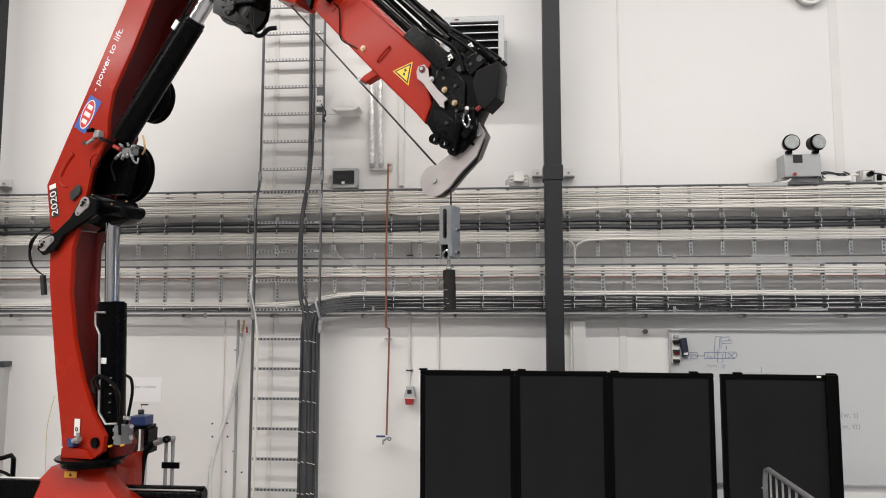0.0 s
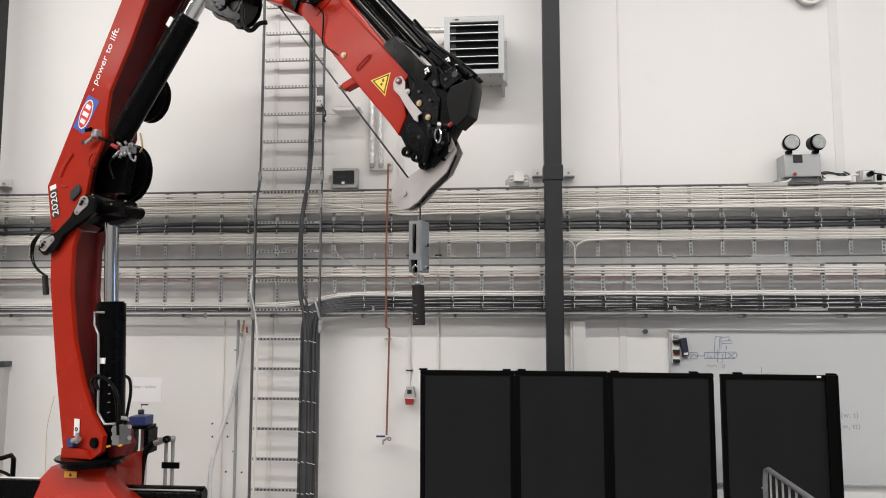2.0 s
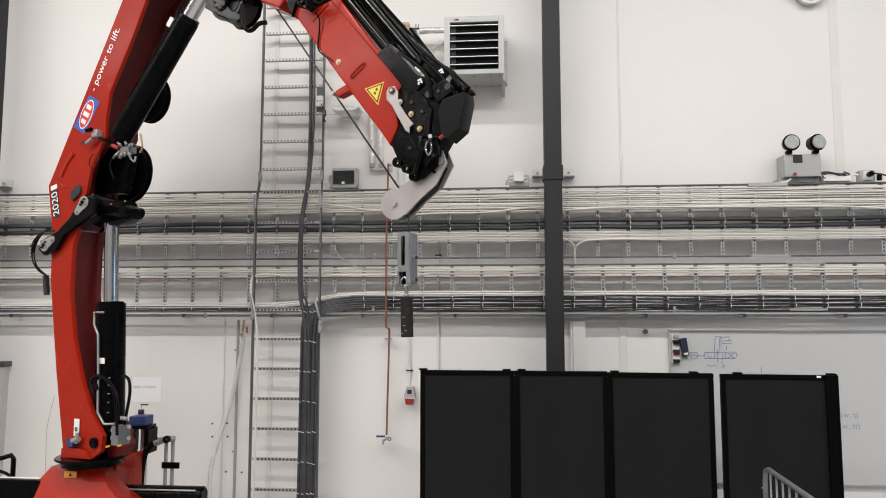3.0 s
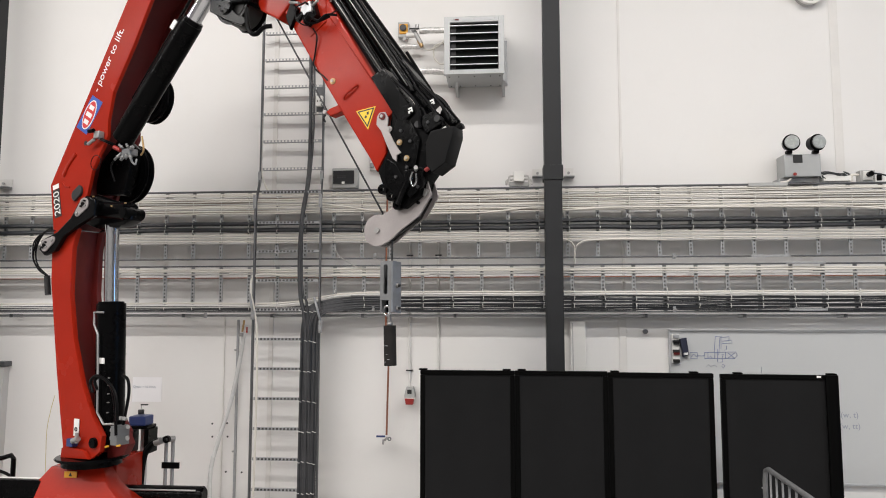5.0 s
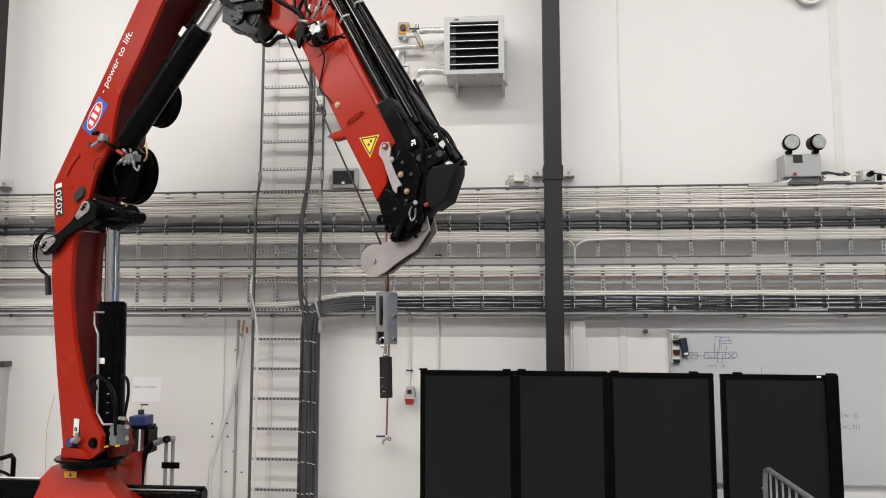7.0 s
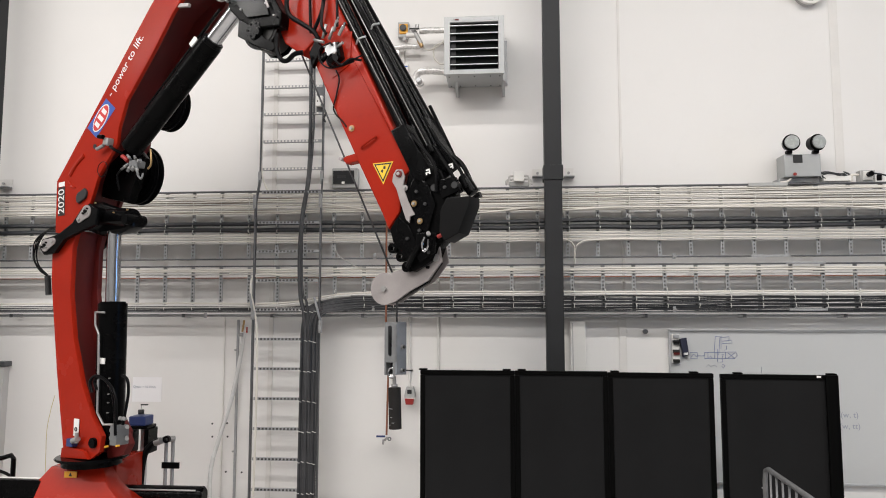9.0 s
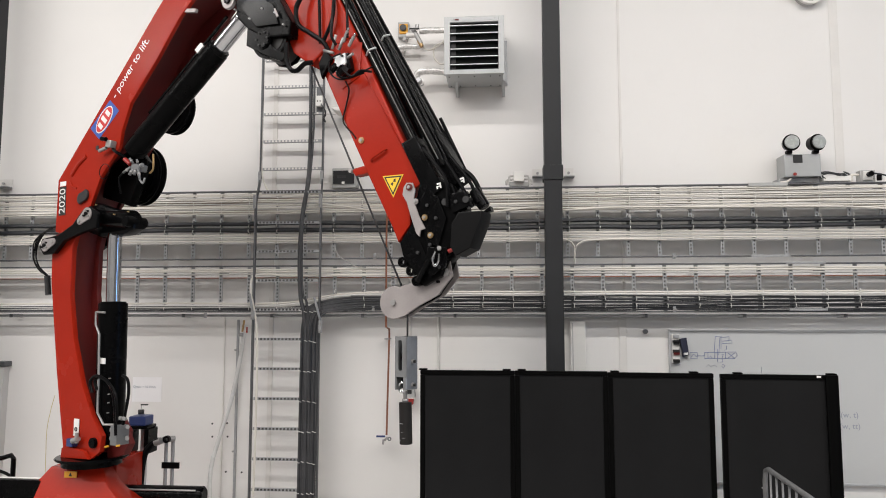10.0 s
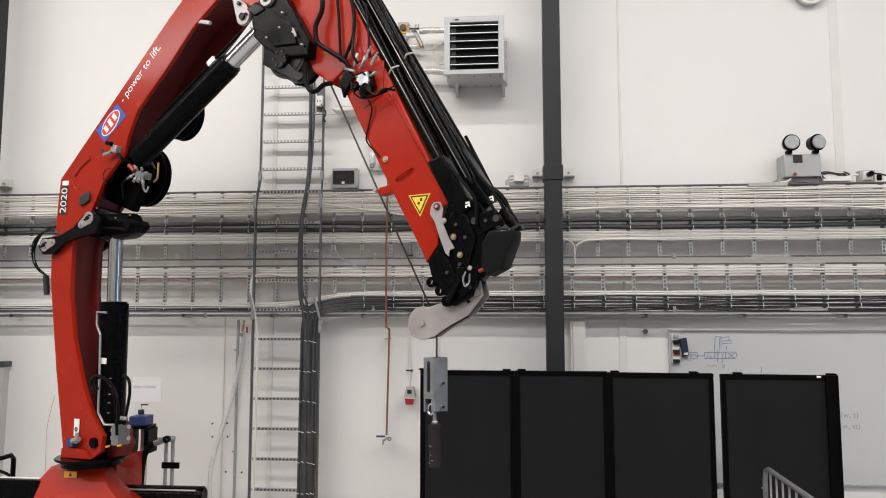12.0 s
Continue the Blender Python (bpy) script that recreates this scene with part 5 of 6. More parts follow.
# ---- boxes and fittings on the upper wall ----
fb = thing("fuse_box", -1.390, 6.25, 3.355, "grey plastic fuse box with a smoked window", "fuse box")
x0, z0 = -1.501, 3.361
x1, z1 = -1.268, 3.541
part("housing", box(x0, x1, 6.17, 6.249, z0, z1, 0.01), PLASTIC_G, fb)
part("window", box(x0 + 0.012, x1 - 0.03, 6.158, 6.17, z0 + 0.035, z1 - 0.025, 0.006), SMOKED, fb, "smoked plastic window")
part("breaker_row", box(x0 + 0.05, x1 - 0.1, 6.156, 6.158, z0 + 0.09, z0 + 0.11), GREY_PLATE, fb)
part("latch", box((x0 + x1) / 2 - 0.024, (x0 + x1) / 2 + 0.004, 6.15, 6.158, z0 + 0.03, z0 + 0.055, 0.003), PLASTIC_W, fb)
for x, z in ((x0 + 0.012, z1 - 0.012), (x1 - 0.012, z1 - 0.012), (x0 + 0.012, z0 + 0.012), (x1 - 0.012, z0 + 0.012)):
    part("screw", rod((x, 6.165, z), (x, 6.17, z), 0.006, sides=10), ZINC, fb)

ap = thing("access_point", -1.355, 6.25, 3.995, "white wireless access point on a wall shelf", "access point")
ax, az = -1.356, 4.072
part("dish", prism([(ax - 0.122, az - 0.012), (ax + 0.122, az - 0.012), (ax + 0.126, az - 0.024), (ax + 0.108, az - 0.044), (ax + 0.070, az - 0.060), (ax - 0.070, az - 0.060), (ax - 0.108, az - 0.044), (ax - 0.126, az - 0.024)], 6.0, 6.2, 0.012), PLASTIC_W, ap)
part("top_block", prism([(ax - 0.088, az - 0.002), (ax + 0.088, az - 0.002), (ax + 0.062, az + 0.055), (ax - 0.062, az + 0.055)], 6.06, 6.236, 0.008), PLASTIC_W, ap)
part("gap", box(ax - 0.07, ax + 0.07, 6.05, 6.2, az - 0.012, az - 0.002), GREY_PLATE, ap)
part("back_plate", box(ax - 0.08, ax + 0.09, 6.236, 6.249, az - 0.06, az + 0.07, 0.004), PLASTIC_W, ap)
part("indicator", rod((ax, 6.014, az - 0.045), (ax, 6.022, az - 0.045), 0.005), mat("green_lamp", (0.1, 0.6, 0.3), 0.4), ap)
drop_cable([w3(-1.472, 4.025, 6.16), w3(-1.547, 4.024, 6.13), w3(-1.657, 4.023, 6.12)], 0.004, CABLE_G, "thin grey lead to the access point")

so = thing("wall_socket", -1.601, 6.15, 4.073, "white double socket on the upright ladder", "socket")
sx, sz = -1.607, 4.136
part("body", box(sx - 0.032, sx + 0.032, 6.085, 6.135, sz - 0.05, sz + 0.045, 0.005), PLASTIC_W, so)
for dx in (-0.012, 0.012):
    part("hole", rod((sx + dx, 6.082, sz - 0.006), (sx + dx, 6.086, sz - 0.006), 0.006, sides=10), STICK_K, so)
part("mount", box(sx - 0.035, sx + 0.04, 6.135, 6.15, sz - 0.09, sz + 0.14, 0.002), ZINC_D, so)
drop_cable([w3(-1.586, 4.102, 6.08), w3(-1.544, 4.030, 6.08), w3(-1.561, 3.982, 6.09), w3(-1.546, 3.941, 6.09), w3(-1.564, 3.959, 6.08), w3(-1.539, 4.004, 6.08)], 0.006, CABLE_K, "coiled black lead hanging from the socket")

for cxp in (0,):
    jb = thing("junction_box", 0.152, 6.15, 3.335, "white junction box with grey cable glands", "junction box")
    jx, jz = 0.153, 3.409
    part("body", box(jx - 0.045, jx + 0.045, 6.06, 6.14, jz - 0.03, jz + 0.05, 0.005), PLASTIC_W, jb)
    part("base", box(jx - 0.08, jx + 0.09, 6.1, 6.15, jz - 0.068, jz - 0.03, 0.005), PLASTIC_G, jb)
    for s in (-1, 1):
        for k in range(2):
            part("lead", tube([(jx + s * 0.04, 6.09, jz + 0.02 - 0.03 * k), (jx + s * (0.08 + 0.02 * k), 6.085, jz + 0.012 - 0.03 * k), (jx + s * (0.09 + 0.02 * k), 6.08, jz - 0.06)], 0.009, soft=5), CABLE_G, jb)
sb = thing("junction_box", -0.750, 6.2, 3.342, "small white box above the ladder", "junction box")
part("body", box(-0.814, -0.715, 6.12, 6.2, 3.337, 3.387, 0.004), PLASTIC_W, sb)

el = thing("emergency_light", 2.478, 6.25, 3.377, "grey emergency light box with two round lamp heads", "lamp")
ex0, ez0 = 2.346, 3.379
ex1, ez1 = 2.638, 3.569
part("housing", box(ex0, ex1, 6.05, 6.22, ez0, ez1, 0.008), HEATER, el)
part("panel", box(ex0 + 0.07, ex0 + 0.145, 6.044, 6.05, ez1 - 0.075, ez1 - 0.008, 0.002), GREY_PLATE, el)
part("button", rod((ex0 + 0.08, 6.04, ez0 + 0.02), (ex0 + 0.08, 6.05, ez0 + 0.02), 0.013, sides=14), PLASTIC_R, el, "small red button")
part("ledge", box(ex0 - 0.03, ex1 + 0.01, 6.1, 6.249, ez0 - 0.04, ez0 - 0.004, 0.006), ZINC, el)
for hx, hz, tilt in ((2.393, 3.657, -0.02), (2.607, 3.655, 0.03)):
    h = part("lamp_head", rod((hx, 6.0, hz), (hx - tilt * 0.6, 6.1, hz + 0.005), 0.071, sides=32, r2=0.055, bevel=0.012), RUBBER, el, "round black lamp head with a clear lens")
    part("lens", rod((hx + tilt * 0.1, 5.985, hz), (hx, 6.002, hz), 0.056, sides=32, bevel=0.003), LENS, h)
    part("bracket", box(hx - 0.03, hx + 0.015, 6.03, 6.08, ez1, hz - 0.06, 0.006), RUBBER, h)
part("lead", tube([(ex0 + 0.06, 6.08, ez0 - 0.01), (ex0 + 0.03, 6.07, ez0 - 0.035), (ex0 - 0.03, 6.08, ez0 - 0.045)], 0.009, soft=5), CABLE_W, el)
cp = thing("wall_socket", 3.035, 6.2, 3.321, "grey power socket with a black plug", "socket")
sx, sz = 3.014, 3.374
part("body", box(sx - 0.06, sx + 0.06, 6.07, 6.15, sz - 0.045, sz + 0.055, 0.008), PLASTIC_G, cp)
part("cover", box(sx - 0.045, sx + 0.03, 6.05, 6.07, sz - 0.03, sz + 0.045, 0.006), PLASTIC_W, cp)
part("plug", rod((sx + 0.0, 6.01, sz + 0.015), (sx + 0.0, 6.05, sz + 0.015), 0.022, sides=14), RUBBER, cp)
part("plug", rod((sx + 0.07, 6.07, sz - 0.01), (sx + 0.1, 6.05, sz - 0.012), 0.026, sides=14), RUBBER, cp)
for k in range(2):
    part("lead", tube([(sx - 0.06, 6.1, sz + 0.02), (sx - 0.11 - 0.01 * k, 6.1, sz + 0.015), (sx - 0.12 - 0.012 * k, 6.1, sz - 0.06)], 0.01, soft=5), CABLE_W, cp)
drop_cable([w3(2.980, 3.383, 6.02), w3(3.051, 3.391, 6.03), w3(3.138, 3.380, 6.05), w3(3.258, 3.332, 6.05)], 0.007, CABLE_K, "black lead from the power socket")
ps = thing("power_strip", 2.766, 6.12, 3.339, "white power strip on top of the ladder", "power strip")
part("body", box(2.659, 2.879, 6.06, 6.14, 3.340, 3.378, 0.004), PLASTIC_W, ps)
rnd = random.Random(8)
for k in range(5):
    zc, xa, xb = 3.393 + 0.008 * (k % 3) - 0.004, 2.652 + rnd.uniform(-0.02, 0.02), 2.849 + rnd.uniform(-0.02, 0.02)
    drop_cable([(xa, 6.06, zc - 0.03), (xa - 0.02, 6.06, zc), (xa + 0.05, 6.055, zc + 0.012), (xb - 0.06, 6.055, zc - 0.006), (xb, 6.06, zc + 0.004), (xb - 0.02, 6.065, zc + 0.012)], 0.0038, CABLE_K, "coiled black lead on the power strip")
rl = thing("round_wall_lamp", 2.668, 6.25, 4.969, "round grey bulkhead lamp high on the wall", "lamp")
rx, rz = 2.677, 5.043
part("rim", ring((rx, 6.19, rz), (0, 1, 0), 0.13, 0.105, 0.03, sides=40), PLASTIC_W, rl)
part("base", rod((rx, 6.205, rz), (rx, 6.249, rz), 0.125, sides=36), PLASTIC_G, rl)
part("glass", rod((rx, 6.18, rz), (rx, 6.205, rz), 0.10, sides=36, bevel=0.008), SMOKED, rl)
lid = thing("conduit", 2.212, 6.06, 3.315, "flat grey cover strip on the ladder rail", "conduit")
part("strip", box(2.053, 2.370, 6.055, 6.1, 3.305, 3.334, 0.003), PLASTIC_G, lid)
for a, b, c in ((2.050, 2.364, 2.722), (2.326, 2.637, 2.664), (2.336, 2.637, 2.282)):
    cvs = thing("rail_cover", (a + b) / 2, 6.05, c, "short pale joint cover on the ladder rail", "cover", "rail covers")
    part("cover", box(a, b, 6.045, 6.062, c - 0.009, c + 0.009, 0.003), ZINC, cvs)
for px, pz in ((-1.087, 2.734), (1.430, 2.718), (1.422, 2.278), (-2.575, 2.226), (-1.098, 2.284)):
    cl = thing("rail_clamp", px, 6.06, pz, "small galvanised rail clamp with a bolt", "clamp", "rail clamps")
    part("plate", box(px - 0.012, px + 0.012, 6.05, 6.064, pz - 0.016, pz + 0.03, 0.003), ZINC, cl)
    part("bolt", rod((px + 0.006, 6.03, pz + 0.004), (px + 0.006, 6.05, pz + 0.004), 0.011, sides=6), STEEL, cl)

# ---- pipes and sockets lower on the wall ----
cpipe = thing("copper_pipe", -0.983, 6.0, 1.206, "upright copper water pipe ending in a tap", "pipe")
part("run", tube([w3(-0.978, 3.564, 6.2), w3(-0.974, 3.539, 6.04), w3(-0.970, 3.500, 6.02), w3(-0.981, 2.901, 6.02), w3(-0.980, 2.136, 6.02), w3(-0.965, 2.117, 6.1), w3(-0.973, 2.072, 6.16), w3(-0.991, 1.216, 6.16)], 0.0085, sides=10), COPPER, cpipe)
cxp, czp = -0.994, 1.194
part("tap_body", rod((cxp, 6.2, czp - 0.01), (cxp, 6.1, czp - 0.01), 0.011), STEEL, cpipe)
part("tap_ring", ring((cxp + 0.03, 6.15, czp - 0.01), (0, 1, 0), 0.016, 0.008, 0.02), CAST, cpipe)
part("spout", rod((cxp - 0.015, 6.12, czp - 0.01), (cxp - 0.02, 6.11, czp - 0.05), 0.009), STEEL, cpipe)
part("tap_lever", box(cxp - 0.075, cxp + 0.0, 6.09, 6.102, czp + 0.012, czp + 0.028, 0.003), PLASTIC_B, cpipe, "blue tap lever")
for pz in (2.031, 2.226):
    part("clip", box(cxp - 0.02, cxp + 0.025, 6.15, 6.25, pz - 0.005, pz + 0.005), STEEL, cpipe)
esc = thing("pipe_outlet", -1.105, 6.25, 3.529, "white pipe outlet box on the wall", "outlet")
part("plate", box(-1.167, -0.964, 6.2, 6.249, 3.524, 3.610, 0.006), PLASTIC_W, esc)
for xx in (-1.142, -1.060):
    part("collar", rod((xx, 6.18, 3.545), (xx, 6.18, 3.606), 0.022), ZINC, esc)


def riser(x, za, zb, label):
    t = thing("conduit", x, 6.24, za, label, "conduit", "wall conduits")
    part("tube", rod((x, 6.236, za), (x, 6.236, zb), 0.011), PLASTIC_W, t)
    for z in (1.757, 2.76):
        part("clip", box(x - 0.028, x + 0.028, 6.222, 6.249, z - 0.006, z + 0.006, 0.002), GREY_PLATE, t)


riser(-0.806, 1.589, 2.924, "white conduit down to the red socket")
riser(-0.553, 1.1, 2.922, "white conduit down the wall")
ce = thing("industrial_socket", -0.796, 6.25, 1.471, "grey industrial socket with a red flap", "socket")
sx, sz = -0.795, 1.544
bm = prism([(-0.03, 0.075), (0.03, 0.075), (0.046, 0.005), (0.042, -0.02), (-0.042, -0.02), (-0.046, 0.005)], 0, 0.09, 0.006)
bm.transform(Matrix.Translation((sx, 6.155, sz)))
part("housing", bm, PLASTIC_G, ce)
bm = prism([(-0.04, -0.018), (0.04, -0.018), (0.03, -0.07), (-0.03, -0.07)], 0, 0.07, 0.006)
bm.transform(Matrix.Translation((sx, 6.14, sz)))
part("flap", bm, PLASTIC_R, ce, "red hinged flap")
part("band", box(sx - 0.045, sx + 0.045, 6.148, 6.2, sz - 0.026, sz - 0.014, 0.003), PLASTIC_W, ce)
part("window", box(sx - 0.018, sx + 0.018, 6.15, 6.156, sz + 0.02, sz + 0.055), GREY_PLATE, ce)

tk = thing("cable_trunking", 0.636, 6.25, 0.3, "white cable trunking running down beside the column", "trunking")
part("duct", box(0.580, 0.703, 6.17, 6.249, 0.3, 2.179, 0.004), PLASTIC_W, tk)
part("seam", box(0.594, 0.601, 6.167, 6.171, 0.3, 2.169), PLASTIC_G, tk)
kn = thing("wall_fixing", 1.218, 6.25, 2.073, "small round grey fixing on the wall", "wall fixing")
kx, kz = 1.213, 2.097
part("knob", rod((kx, 6.2, kz), (kx, 6.249, kz), 0.02, sides=14, bevel=0.004), ZINC_D, kn)

# ---- whiteboard ----
WX0, WZ1, WZ0 = 1.417, 2.104, 0.862
WX1 = WX0 + 2.4
wb = thing("whiteboard", (WX0 + WX1) / 2, 6.25, WZ0, "large whiteboard with blue pen sketches on the wall", "whiteboard")
part("panel", box(WX0, WX1, 6.222, 6.249, WZ0, WZ1, 0.002), BOARD, wb)
for a, b, c, d in ((WX0 - 0.012, WX1 + 0.012, WZ1 - 0.006, WZ1 + 0.012), (WX0 - 0.012, WX1 + 0.012, WZ0 - 0.012, WZ0 + 0.006), (WX0 - 0.012, WX0 + 0.006, WZ0 + 0.006, WZ1 - 0.006), (WX1 - 0.006, WX1 + 0.012, WZ0 + 0.006, WZ1 - 0.006)):
    part("frame", box(a, b, 6.21, 6.249, c, d, 0.003), ALU, wb)


def stroke(material, *pts, r=0.0022):
    part("pen_stroke", tube([(x, 6.2205, z) for x, z in pts], r, sides=5), material, wb)


stroke(INK, (1.790, 2.056), (1.776, 1.924), (1.813, 1.905), (1.827, 2.047), (1.901, 2.056), (1.900, 2.018))
stroke(INK, (1.790, 2.056), (1.837, 2.061), (1.833, 1.952))
stroke(INK, (1.844, 2.018), (1.919, 2.028), (1.927, 2.004), (1.844, 1.999))
stroke(INK, (1.880, 1.981), (1.879, 1.948), (1.860, 1.943))
stroke(INK, (1.577, 1.923), (1.638, 1.923), (1.636, 1.871), (1.576, 1.871), (1.577, 1.923))
stroke(INK, (1.580, 1.876), (1.605, 1.909), (1.632, 1.885))
stroke(INK, (1.637, 1.895), (1.697, 1.895))
stroke(INK, (1.698, 1.923), (1.952, 1.929), (1.965, 1.901), (1.941, 1.873), (1.696, 1.872), (1.698, 1.923))
stroke(INK, (1.781, 1.924), (1.779, 1.872))
stroke(INK, (1.869, 1.924), (1.867, 1.873))
stroke(INK, (1.887, 1.920), (1.941, 1.878))
stroke(INK, (1.942, 1.920), (1.886, 1.877))
stroke(INK, (1.725, 1.919), (1.724, 1.876), (1.748, 1.895), (1.756, 1.877))
stroke(INK, (1.805, 1.952), (1.802, 1.844), (1.843, 1.844), (1.845, 1.896))
stroke(INK, (1.836, 1.905), (1.854, 1.905))
stroke(INK_G, (1.708, 1.801), (1.727, 1.825), (1.745, 1.801), (1.773, 1.820), (1.795, 1.802))
stroke(INK_G, (2.158, 1.804), (2.156, 1.757))
stroke(INK, (1.838, 1.825), (1.860, 1.816), (1.846, 1.793), (1.833, 1.811))
for text, x, z in (("(w, t)", 2.842, 1.417), ("(w, tt)", 2.842, 1.326)):
    words(text, 0.066, Matrix.Translation((x, 6.2205, z)) @ Matrix.Rotation(radians(90), 4, "X"), INK_G, wb, "handwriting", 0.0)
hold = thing("magnet_holder", 1.454, 6.21, 1.834, "white magnetic holder with pens and clips on the whiteboard", "pen holder")
hx0, hz0 = 1.426, 1.834
hx1, hz1 = 1.488, 2.075
part("strip", box(hx0, hx1, 6.2, 6.221, hz0, hz1, 0.003), PLASTIC_W, hold)
for k, (dz, m_) in enumerate(((0.02, STICK_K), (0.085, RED_IN), (0.1, GREY_PLATE), (0.17, STICK_K), (0.18, GREY_PLATE), (0.225, ZINC))):
    part("clip", box(hx0 + 0.004 + 0.006 * (k % 2), hx1 - 0.004, 6.18, 6.2, hz0 + dz - 0.014, hz0 + dz + 0.014, 0.004), m_, hold)
er = thing("board_eraser", 1.517, 6.22, 1.887, "dark blue board eraser held on the whiteboard", "eraser")
bm = prism([(1.489, 2.037), (1.541, 2.047), (1.560, 1.906), (1.513, 1.887)], 6.17, 6.221, 0.006)
part("body", bm, mat("navy_felt", (0.012, 0.016, 0.04), 0.6), er)
part("grip", prism([(1.512, 1.921), (1.549, 1.926), (1.549, 1.907), (1.516, 1.902)], 6.165, 6.17), PLASTIC_W, er)

# loose cables leaving the ladders
drop_cable([w3(0.464, 2.877, 6.06), w3(0.554, 2.867, 6.05), w3(0.605, 2.823, 6.05), w3(0.618, 2.747, 6.07), w3(0.615, 2.654, 6.08)], 0.007, CABLE_W, "ivory cable dropping between the ladders")
drop_cable([w3(0.612, 2.699, 6.06), w3(0.619, 2.795, 6.05), w3(0.667, 2.847, 6.05), w3(0.747, 2.865, 6.05), w3(1.004, 2.873, 6.06), w3(1.374, 2.865, 6.06)], 0.007, CABLE_W, "ivory cable rising onto the upper ladder")
drop_cable([w3(-1.440, 2.849, 6.06), w3(-1.419, 2.771, 6.05), w3(-1.338, 2.702, 6.05), w3(-1.200, 2.642, 6.06), w3(-0.905, 2.631, 6.06)], 0.0035, CABLE_G, "thin grey cable sagging between the ladders")
drop_cable([w3(-0.957, 3.115, 6.05), w3(-0.810, 3.099, 6.05), w3(-0.468, 3.109, 6.05), w3(-0.130, 3.110, 6.05), w3(0.207, 3.145, 6.05), w3(0.468, 3.152, 6.05)], 0.008, CABLE_W, "ivory cable sagging from the upper bundle")
drop_cable([w3(-0.712, 3.166, 6.055), w3(-0.908, 3.144, 6.05), w3(-1.106, 3.137, 6.05), w3(-1.354, 3.174, 6.05), w3(-1.605, 3.207, 6.055)], 0.008, CABLE_W, "ivory cable sagging from the upper bundle")
drop_cable([w3(0.539, 3.122, 6.055), w3(1.010, 3.140, 6.05), w3(1.932, 3.134, 6.05), w3(2.743, 3.128, 6.05), w3(3.228, 3.099, 6.055)], 0.008, CABLE_W, "ivory cable along the upper bundle's edge")

# ---- folding screens ----
def screen(ax, ay, bx, by, ztop, label, posts):
    d = Vector((bx - ax, by - ay, 0))
    w = d.length
    t = thing("partition_screen", ax, ay, 0, label, "partition screen", "partition screens", turn=math.degrees(math.atan2(d.y, d.x)))
    SPACE[t] = Matrix()
    part("felt_panel", box(0.035, w - 0.035, -0.012, 0.012, 0.16, ztop - 0.03, 0.004), FABRIC, t)
    part("top_rail", box(0.0, w, -0.022, 0.022, ztop - 0.032, ztop, 0.006), FRAME_K, t)
    part("bottom_rail", box(0.036, w - 0.036, -0.02, 0.02, 0.12, 0.16, 0.005), FRAME_K, t)
    for x in (0.0, w - 0.036):
        part("post", box(x, x + 0.036, -0.02, 0.02, 0.03, ztop - 0.032, 0.006), FRAME_K, t)
        part("foot", box(x + 0.002, x + 0.034, -0.2, 0.2, 0.0, 0.03, 0.006), FRAME_K, t)
    for x in posts:
        part("top_clip", box(x - 0.03, x + 0.03, -0.024, 0.024, ztop, ztop + 0.012, 0.003), FRAME_K, t)
    return t


LBL = "black framed partition screen with charcoal felt filling"
xs = (-0.608, 0.091, 0.091, 0.759, 0.759, 1.491, 1.538, 2.310)
screen(xs[0], 5.35, xs[1], 5.33, 1.831, LBL, (0.0 + 0.02, 0.64))
screen(xs[2], 5.33, xs[3], 5.31, 1.832, LBL, (0.05,))
screen(xs[4], 5.31, xs[5], 5.27, 1.826, LBL, (0.05, 0.6))
last = screen(xs[6], 5.27, xs[7], 5.22, 1.823, "black partition screen with charcoal felt and a wide end post", (0.12, 0.74))
part("end_post", box(2.227 - xs[6], xs[7] - xs[6] + 0.0, -0.045, -0.021, 0.03, 1.823 + 0.003, 0.006), FRAME_K, last)
part("catch", box(2.175 - xs[6], 2.201 - xs[6], -0.03, -0.0221, 1.823 - 0.018, 1.823 - 0.004), STICK_W, last)

# ---- steel crowd barrier ----
BARRIER = mat("dull_zinc", (0.19, 0.192, 0.195), 0.5, 0.3, vary=0.2, scale=15)
BF = Vector((1.589, 4.6, 1.320))
BD = Vector((-0.045, -0.799, 0)).normalized()
bar = thing("crowd_barrier", BF.x, BF.y, 0, "grey galvanised steel crowd barrier", "barrier")
SPACE[bar] = Matrix.Translation((-BF.x, -BF.y, 0))
BH = BF.z


def along(s, z):
    return (BF.x + BD.x * s, BF.y + BD.y * s, z)


part("top_tube", tube([along(0.0, 0.25), along(0.0, BH - 0.08), along(0.02, BH - 0.02), along(0.08, BH), along(1.9, BH), along(1.98, BH - 0.08), along(1.98, 0.25)], 0.0145, sides=12), BARRIER, bar)
part("bottom_tube", rod(along(0.0, 0.25), along(1.98, 0.25), 0.017), BARRIER, bar)
for k in range(1, 18):
    part("bar", rod(along(k * 0.11, 0.25), along(k * 0.11, BH), 0.0065, sides=8), BARRIER, bar)
for s in (0.1, 1.88):
    bm = tube([(BF.x + BD.x * s - 0.3 * BD.y, BF.y + BD.y * s + 0.3 * BD.x, 0.012), along(s, 0.24), (BF.x + BD.x * s + 0.3 * BD.y, BF.y + BD.y * s - 0.3 * BD.x, 0.012)], 0.012)
    part("foot", bm, BARRIER, bar)
part("hook", rod(along(0.0, BH - 0.13), along(-0.06, BH - 0.14), 0.006), STEEL, bar)

